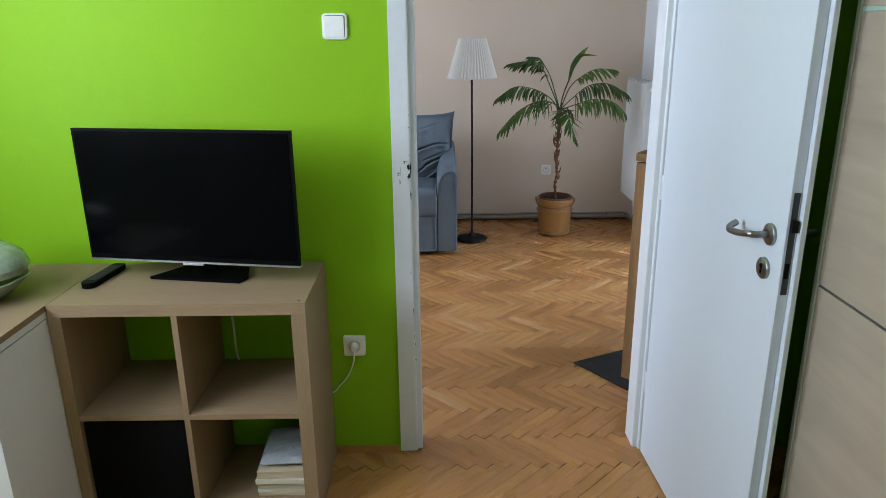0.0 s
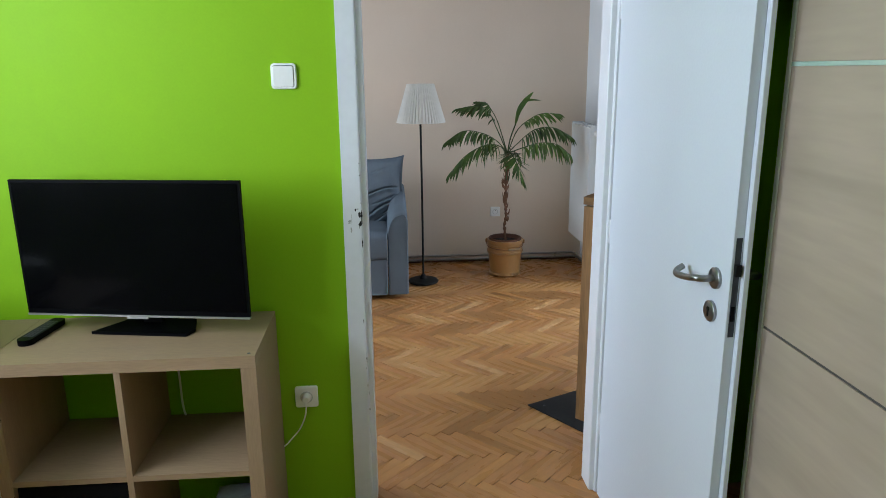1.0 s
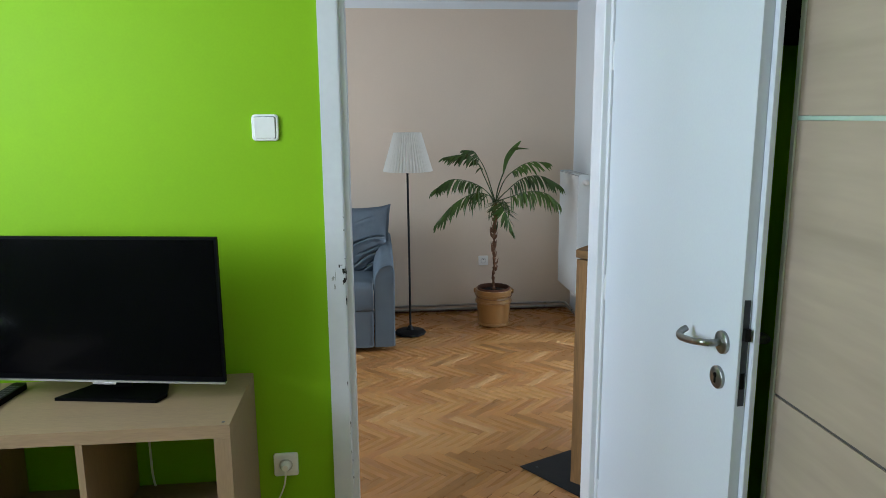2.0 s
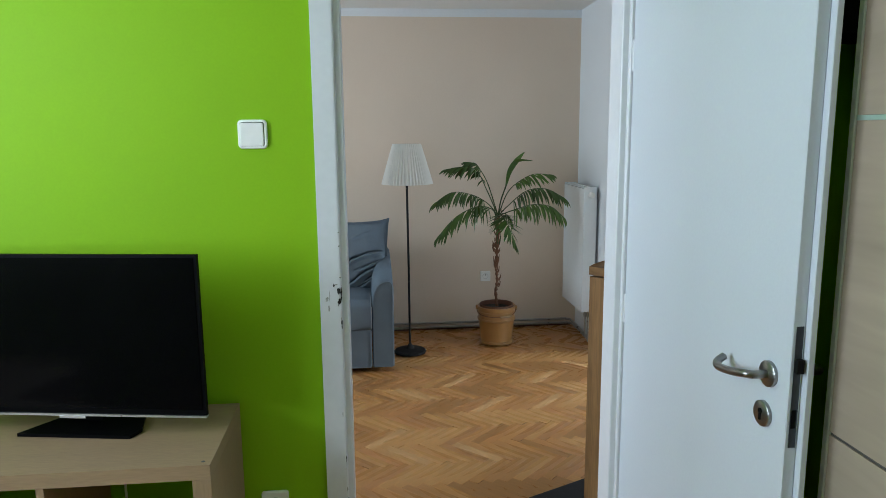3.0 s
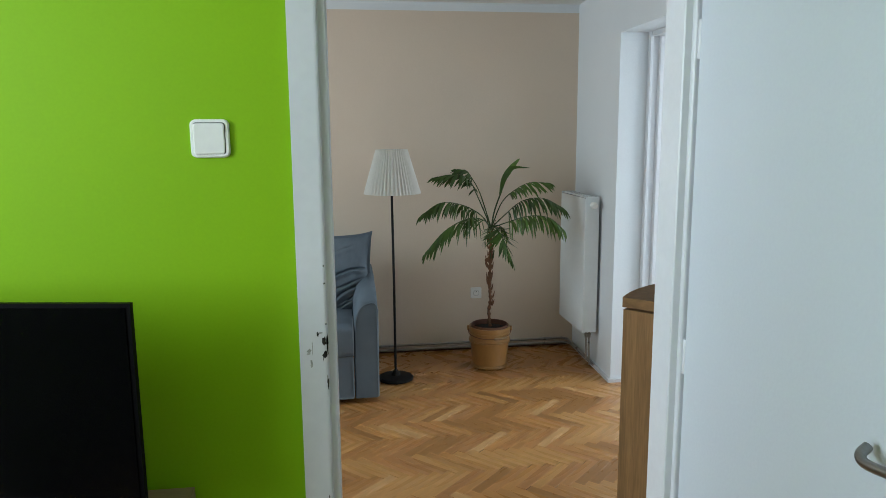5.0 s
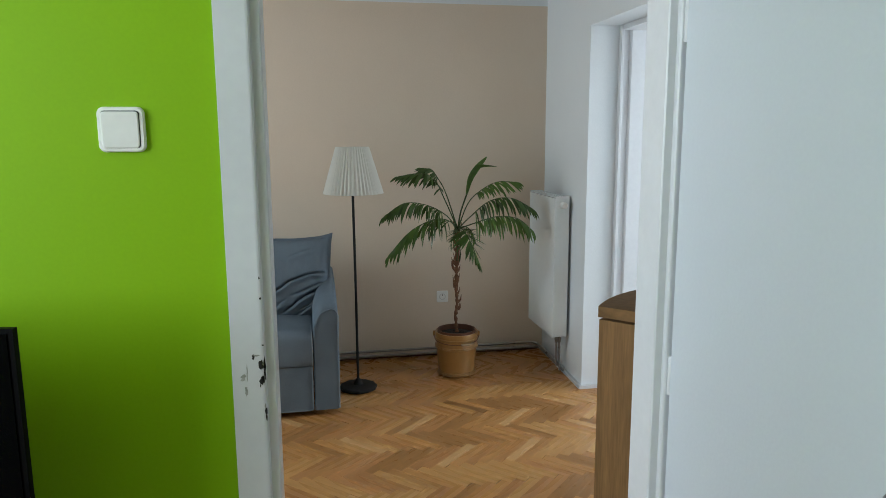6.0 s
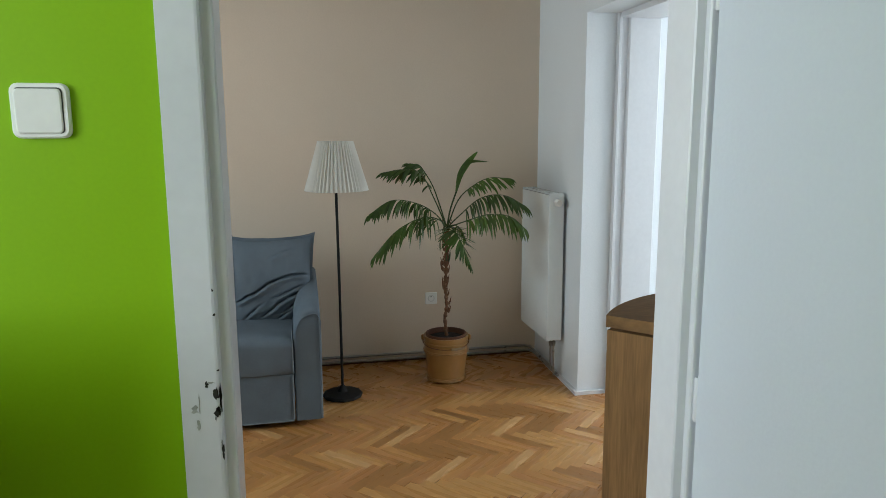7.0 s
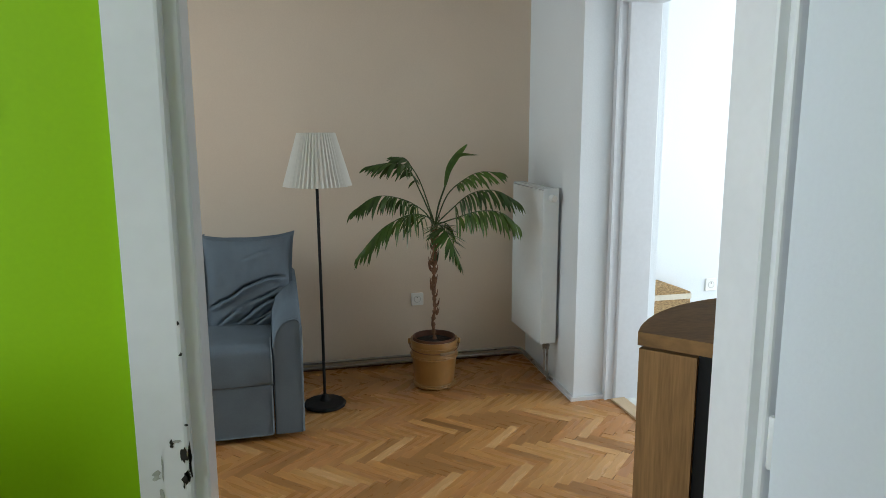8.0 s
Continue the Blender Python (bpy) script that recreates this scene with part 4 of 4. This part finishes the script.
pts = curve_points([(0.004, 0, 0.025), (-0.006, 0, 0.14), (0.006, 0, 0.24), (-0.004, 0.004, 0.34), (0.002, 0.0, 0.46), (0.006, 0, 0.58), tuple(CR)], 60)
bm = tube(pts, [0.0096 + 0.003 * math.sin(i * 1.7) + (0.004 if i > 36 else 0) - 0.007 * max(0, (i - 48)) / 12 for i in range(60)], 12)
for v in bm.verts:
    v.co += 0.006 * noise.noise_vector(v.co * 40)
part("trunk", bm, M_TRUNK, palm, "brown fibrous trunk", smooth=False)
rng = random.Random(4)
for k in range(26):
    i = rng.randrange(14, 58)
    a = rng.uniform(0, 6.28)
    p = pts[i]
    d = Vector((math.cos(a), math.sin(a), 0))
    part("leaf_scar", tube([p + d * 0.016, p + d * 0.026 + Vector((0, 0, 0.015)), p + d * 0.034 + Vector((0, 0, 0.045))], [0.007, 0.005, 0.001], 5), M_TRUNK, palm)


rng = random.Random(9)
for k in range(22):
    a, i = rng.uniform(0, 6.28), rng.randrange(40, 59)
    d, p = Vector((math.cos(a), math.sin(a), 0)), pts[i]
    part("crown_fibre", tube([p + d * 0.010, p + d * 0.020 + Vector((0, 0, 0.03)), p + d * rng.uniform(0.024, 0.04) + Vector((0, 0, rng.uniform(0.05, 0.09)))], [0.005, 0.004, 0.001], 5), M_STALK if k % 2 else M_TRUNK, palm)


def frond(control, size, mat, seed, droop=0.9, start=0.3, count=24, spread=0.65, side=(0, -1, 0), width=0.0165):
    """A feather leaf: a stalk through the control points with hanging leaflets on both sides."""
    r = random.Random(seed)
    n = 40
    line = curve_points([tuple(CR)] + control, n)
    ob = part("frond", tube(line, [0.0044 * (1 - 0.8 * i / n) for i in range(n)], 6), M_STALK, palm, smooth=True)
    bm = bmesh.new()
    count = round(count * 0.7)
    for k in range(count):
        f = start + (1 - start) * (k + 0.5) / count
        i = min(int(f * (n - 1)), n - 2)
        p = line[i]
        way = (line[i + 1] - line[i]).normalized()
        across = way.cross(Vector((0, 0, 1)))
        if across.length < 0.3:
            across = Vector(side)
        across.normalize()
        g = (f - start) / (1 - start)
        shape = max(0.55, math.sin(math.pi * (0.2 + 0.72 * g)) ** 0.6)
        for s in (-1, 1):
            length = 1.02 * size * shape * r.uniform(0.72, 1.14)
            w = width * r.uniform(0.8, 1.2) * (0.6 + 0.4 * shape)
            d0 = (way * (0.20 + 0.95 * g ** 3) + across * s * spread * (0.85 - 0.5 * g) + Vector((0, 0, r.uniform(-0.35, 0.0)))).normalized()
            q, left_, right_ = p.copy(), [], []
            steps = 6
            d = d0.copy()
            for j in range(steps + 1):
                t = j / steps
                ww = w * (math.sin(math.pi * (0.12 + 0.88 * t)) ** 0.7 if t < 1 else 0.02)
                tang = way - d * way.dot(d)
                tang = tang.normalized() if tang.length > 0.25 else d.cross(Vector((0, 0, 1))).normalized()
                tilt = (tang + d.cross(tang) * 0.35 * s) * ww * 0.40
                left_.append(bm.verts.new(q + tilt))
                right_.append(bm.verts.new(q - tilt))
                d = (d + Vector((0, 0, -droop * r.uniform(0.26, 0.42) * (1 - 0.45 * g))) + 0.06 * Vector((r.uniform(-1, 1), r.uniform(-1, 1), 0))).normalized()
                q = q + d * length / steps
            for j in range(steps):
                bm.faces.new((left_[j], right_[j], right_[j + 1], left_[j + 1]))
    tagged(part("foliage", bm, mat, ob, smooth=True), kind="stuff")
    return ob


def rel(x, z, y=0.0):
    return (x - PX, y, z - 0.247)


frond([rel(0.77, 1.16, -0.03), rel(0.70, 1.285, -0.05), rel(0.60, 1.31, -0.06), rel(0.485, 1.295, -0.06)], 0.125, M_FROND, 1, 0.42, 0.34, 30)
frond([rel(0.80, 1.18, 0.06), rel(0.745, 1.285, 0.08), rel(0.715, 1.325, 0.09), rel(0.665, 1.335, 0.10)], 0.115, M_FROND, 2, 0.40, 0.45, 20)
frond([rel(0.93, 1.12, -0.02), rel(1.02, 1.205, -0.03), rel(1.12, 1.25, -0.03), rel(1.24, 1.245, -0.03)], 0.135, M_FRONDY, 3, 0.50, 0.40)
frond([rel(0.93, 1.03, -0.05), rel(1.05, 1.135, -0.09), rel(1.19, 1.15, -0.10), rel(1.33, 1.08, -0.10)], 0.165, M_FROND, 4, 1.0, 0.34, 32)
frond([rel(0.95, 1.0, -0.10), rel(1.08, 1.045, -0.16), rel(1.21, 1.03, -0.17), rel(1.31, 0.95, -0.16)], 0.165, M_FRONDY, 5, 1.1, 0.28, 32)
frond([rel(0.78, 1.05, -0.04), rel(0.66, 1.115, -0.06), rel(0.52, 1.13, -0.06), rel(0.39, 1.05, -0.06)], 0.145, M_FROND, 6, 1.0, 0.30, 32)
frond([rel(0.79, 1.02, -0.12), rel(0.68, 1.04, -0.18), rel(0.53, 0.97, -0.20), rel(0.40, 0.83, -0.20)], 0.19, M_FROND, 7, 0.8, 0.26, 34)
frond([rel(0.872, 0.965, -0.09), rel(0.895, 0.93, -0.15), rel(0.925, 0.86, -0.18), rel(0.962, 0.760, -0.18)], 0.15, M_FROND, 8, 0.10, 0.14, 40, 1.3, side=(1, 0, 0), width=0.020)
frond([rel(0.90, 0.975, -0.05), rel(0.935, 0.95, -0.08), rel(0.955, 0.90, -0.09)], 0.09, M_FRONDY, 10, 0.7, 0.4, 10, width=0.010)
frond([rel(0.835, 0.945, -0.07), rel(0.815, 0.92, -0.11), rel(0.79, 0.87, -0.13)], 0.075, M_FROND, 9, 0.35, 0.4, 9, width=0.006)
# the young leaf, not yet split
bm = bmesh.new()
for tip, bend in (((1.055, 1.405), 0.02), ((1.12, 1.345), -0.01)):
    line = curve_points([rel(0.925, 1.17), rel(0.95, 1.27), rel(1.0, 1.345), rel(*tip)], 14)
    a, b = [], []
    for i, p in enumerate(line):
        w = 0.020 * math.sin(math.pi * (0.05 + 0.94 * i / 13)) ** 0.8
        side = Vector((0.6, 0.25, -0.5)).normalized()
        a.append(bm.verts.new(p + side * w))
        b.append(bm.verts.new(p - side * w + Vector((0, bend, 0))))
    for i in range(13):
        bm.faces.new((a[i], b[i], b[i + 1], a[i + 1]))
young = part("frond", tube(curve_points([tuple(CR), rel(0.885, 1.06), rel(0.925, 1.175)], 14), 0.005, 6), M_STALK, palm, smooth=True)
part("leaf_blade", bm, M_FRONDY, young, "pale green unsplit young leaf", smooth=True)

# ---- radiator ----
RX0, RX1, RY0, RY1, RZ0, RZ1 = 1.441, 1.535, 4.765, 5.27, 0.257, 1.158
rad = thing("radiator", pose(0, 0, 0), "white steel panel radiator on the wall", "radiator")
bm = box(RX0, RX0 + 0.018, RY0, RY1, RZ0, RZ1 - 0.012)
part("panel", bm, M_RAD, rad, bevel=0.006, smooth=True)
bm = box(RX1 - 0.018, RX1, RY0, RY1, RZ0, RZ1 - 0.012)
part("panel", bm, M_RAD, rad, bevel=0.006, smooth=True)
part("side_cover", box(RX0 + 0.002, RX1 - 0.002, RY0 - 0.003, RY0 - 0.0005, RZ0 + 0.004, RZ1), M_RAD, rad, bevel=0.001)
part("side_cover", box(RX0 + 0.002, RX1 - 0.002, RY1 + 0.0005, RY1 + 0.003, RZ0 + 0.004, RZ1), M_RAD, rad, bevel=0.001)
for k in range(22):
    y = RY0 + 0.012 + k * 0.022
    part("grille_bar", box(RX0 + 0.0185, RX1 - 0.0185, y, y + 0.006, RZ1 - 0.018, RZ1 - 0.004), M_RAD, rad)
for x in (RX0 + 0.0185, RX1 - 0.0225):
    part("grille_rail", box(x, x + 0.004, RY0, RY1, RZ1 - 0.012, RZ1), M_RAD, rad)
bm = box(RX0 + 0.024, RX1 - 0.024, RY0 + 0.02, RY1 - 0.02, RZ0 + 0.02, RZ1 - 0.03)
part("convector", bm, M_RAD, rad)
kn = part("valve_knob", lathe([(0, 0.042), (0.016, 0.042), (0.020, 0.036), (0.022, 0.006), (0.014, 0)], 18), M_PLASTIC, rad, "white thermostat knob", smooth=True)
kn.matrix_basis = pose(RX1 - 0.045, RY0 - 0.004, RZ1 - 0.055, 90)
for k, x in enumerate((RX1 - 0.056, RX1 - 0.036)):
    z1 = RZ0 + 0.001
    pts = curve_points([(x, RY0 + 0.03, z1), (x, RY0 + 0.03, 0.16), (x + 0.004, RY0 + 0.03, 0.060 - 0.034 * k)], 10)
    part("supply_pipe", tube(pts, 0.006, 10), M_PIPE, rad, smooth=True)
    part("lower_valve", lathe([(0.007, 0), (0.011, 0.004), (0.009, 0.012), (0.012, 0.018), (0.012, 0.03), (0.008, 0.034)], 12), M_STEEL, rad, smooth=True).matrix_basis = pose(x, RY0 + 0.03, 0.214)
for y in (RY0 + 0.08, RY1 - 0.08):
    part("bracket", box(RX1 + 0.0005, 1.56, y, y + 0.03, 0.35, 1.08), M_RAD, rad)

# ---- hall doorway ----
hall = thing("door_2", pose(0, 0, 0), "white steel door frame in the deep hall doorway", "door frame", kind="structure")
FX0, FX1, FH = 1.72, 1.955, 2.1445
for y0, s in ((RY - 0.001, -1), (3.151, 1)):
    def yy(a):
        return y0 + s * a
    out = [(FX0, yy(0)), (FX0, yy(0.036)), (FX0 + 0.012, yy(0.036)), (FX0 + 0.016, yy(0.031)), (FX0 + 0.050, yy(0.031)), (FX0 + 0.052, yy(0.046)), (FX0 + 0.058, yy(0.050)), (FX1 - 0.004, yy(0.050)), (FX1, yy(0.046)), (FX1, yy(0))]
    part("jamb", prism(out, 0.0, FH), M_ENAMEL, hall)
part("head", box(FX0, FX1, 3.2015, RY - 0.0515, FH - 0.028, FH), M_ENAMEL, hall)
thr = thing("threshold", pose(0, 0, 0), "pale wooden threshold strip in the hall doorway", "threshold", kind="structure")
part("strip", box(1.752, 1.832, 3.21, RY - 0.053, 0.0008, 0.012), M_SILL, thr, bevel=0.004)
tagged(finish(box(1.835, 4.3, 2.3, 4.92, -0.05, 0.002), "floor_hall", M_TILE), "pale tiled hall floor", "floor", **STR)
chest = thing("wicker_basket", pose(2.425, 4.80, 0.0025), "woven seagrass basket with a cream lining", "basket")
part("body", box(-0.34, 0, 0, 0.11, 0, 0.458), M_WICKER, chest, bevel=0.008)
part("lining", box(-0.345, 0.004, -0.004, 0.112, 0.4585, 0.490), M_CREAM, chest, "folded cream cotton lining", bevel=0.006)
bm = bmesh.new()
lo = [(-0.34, 0.4905), (0.0, 0.4905), (0.0, 0.500), (-0.17, 0.562), (-0.34, 0.500)]
fr, bk = [bm.verts.new((x, 0, z)) for x, z in lo], [bm.verts.new((x, 0.108, z)) for x, z in lo]
bm.faces.new(fr)
bm.faces.new(bk[::-1])
for i in range(5):
    bm.faces.new((fr[i], bk[i], bk[(i + 1) % 5], fr[(i + 1) % 5]))
part("lid", bm, M_WICKER, chest, "pitched woven lid", bevel=0.004)

# ---- parquet floor ----
bm = box(-4.3, 1.834, 1.99, 5.56, -0.06, -0.003)
box(X_W - 0.1, X_E + 0.1, -2.1, 1.99, -0.06, -0.003, bm)
tagged(finish(bm, "floor", M_SUB), "dark subfloor that shows in the parquet joints", "floor", **STR)
floor = bpy.data.objects["floor"]
BL, BW, GAP = 0.282, 0.048, 0.0003


def block_bm(bm, m, lift):
    a, b, h, c = BL / 2 - GAP, BW / 2 - GAP / 2, 0.0, 0.0003
    low = [bm.verts.new(m @ Vector((x, y, -0.0028))) for x, y in ((-a, -b), (a, -b), (a, b), (-a, b))]
    mid = [bm.verts.new(m @ Vector((x, y, -c + lift))) for x, y in ((-a, -b), (a, -b), (a, b), (-a, b))]
    top = [bm.verts.new(m @ Vector((x, y, lift))) for x, y in ((-a + c, -b + c), (a - c, -b + c), (a - c, b - c), (-a + c, b - c))]
    for p, q in ((low, mid), (mid, top)):
        for i in range(4):
            bm.faces.new((p[i], p[(i + 1) % 4], q[(i + 1) % 4], q[i]))
    bm.faces.new(top)
    return bm


block_mesh = {}
for key_, mat_ in (("mid", M_PARQ), ("dark", M_PARQD), ("brown", M_PARQB), ("light", M_PARQA), ("pale", M_PARQL)):
    bm = block_bm(bmesh.new(), Matrix(), 0.0)
    me = bpy.data.meshes.new("parquet_block")
    bm.to_mesh(me)
    bm.free()
    me.materials.append(mat_)
    block_mesh[key_] = me
OX, OY = 0.785, 4.38
DARK = [(0.785, 4.38, -45)]
BROWN = [(1.036, 3.98, -45), (-0.023, 3.98, -45), (0.605, 3.98, -45), (0.41, 4.18, 45)]
PALE = [(1.012, 4.18, 45), (1.53, 4.18, 45), (1.42, 3.78, 45), (1.35, 3.78, 45), (0.203, 3.98, -45)]


def near(x, y, spots):
    return any(abs(x - a) < 0.036 and abs(y - b) < 0.06 and turn == c for a, b, c in spots)


rest = {-45: bmesh.new(), 45: bmesh.new()}
rng = random.Random(11)
singles = 0
SQ = math.sqrt(2)
for j in range(-17, 5):
    for i in range(-78, 27):
        for kind_, ang, dx, dy in (("fall", -45, 0, 0), ("rise", 45, 0, 0)):
            # unit cell of the herringbone, laid at 45 degrees to the walls
            hx, hy = (BL / 2, BW / 2) if kind_ == "fall" else (BL + BW / 2, BW - BL / 2)
            gx, gy = hx - BL / 2, hy - BW / 2
            px = OX + (gx + gy) / SQ + i * SQ * BW
            py = OY + (gy - gx) / SQ + j * SQ * BL
            if not (-4.25 < px < 1.87 and -2.0 < py < 5.46) or (py < 1.98 and not -2.03 < px < 1.53):
                continue
            turn = ang
            lift = rng.uniform(-0.0003, 0.0003)
            tone = rng.random()
            short = rng.uniform(0.966, 0.985) if rng.random() < 0.24 else 1.0
            slim = 1.0
            if py < 2.5 and turn == -45:
                # by the doorway the blocks have shrunk apart
                short = rng.uniform(0.966, 0.99)
            elif py < 1.9 and rng.random() < 0.35:
                slim = 0.965
            if 2.30 < py < 4.75 and -0.25 < px < 1.56 and singles < 320:
                batch = noise.noise(Vector((px * 2.3, py * 2.3, 3.0 if turn > 0 else 9.0))) + 0.35 * (tone - 0.5)
                special = "dark" if near(px, py, DARK) else "brown" if batch < -0.27 or near(px, py, BROWN) else "pale" if tone > 0.95 or near(px, py, PALE) else "light" if batch > 0.16 else "mid"
                ob = new("parquet_block", block_mesh[special])
                ob.matrix_basis = pose(px, py, lift, rng.uniform(-0.25, 0.25), rng.uniform(-0.15, 0.15), turn) @ Matrix.Diagonal((short, slim, 1, 1))
                ob.parent = floor
                singles += 1
            else:
                block_bm(rest[turn], pose(0, 0, 0, 0, 0, -turn) @ pose(px, py, 0, rng.uniform(-0.1, 0.1), rng.uniform(-0.1, 0.1), turn) @ Matrix.Diagonal((short, slim, 1, 1)), lift)
for turn, bm in rest.items():
    ob = finish(bm, "parquet", M_PARQ, floor)
    ob.matrix_basis = pose(0, 0, 0, 0, 0, turn)
    tagged(ob, "varnished oak herringbone parquet", kind="stuff")
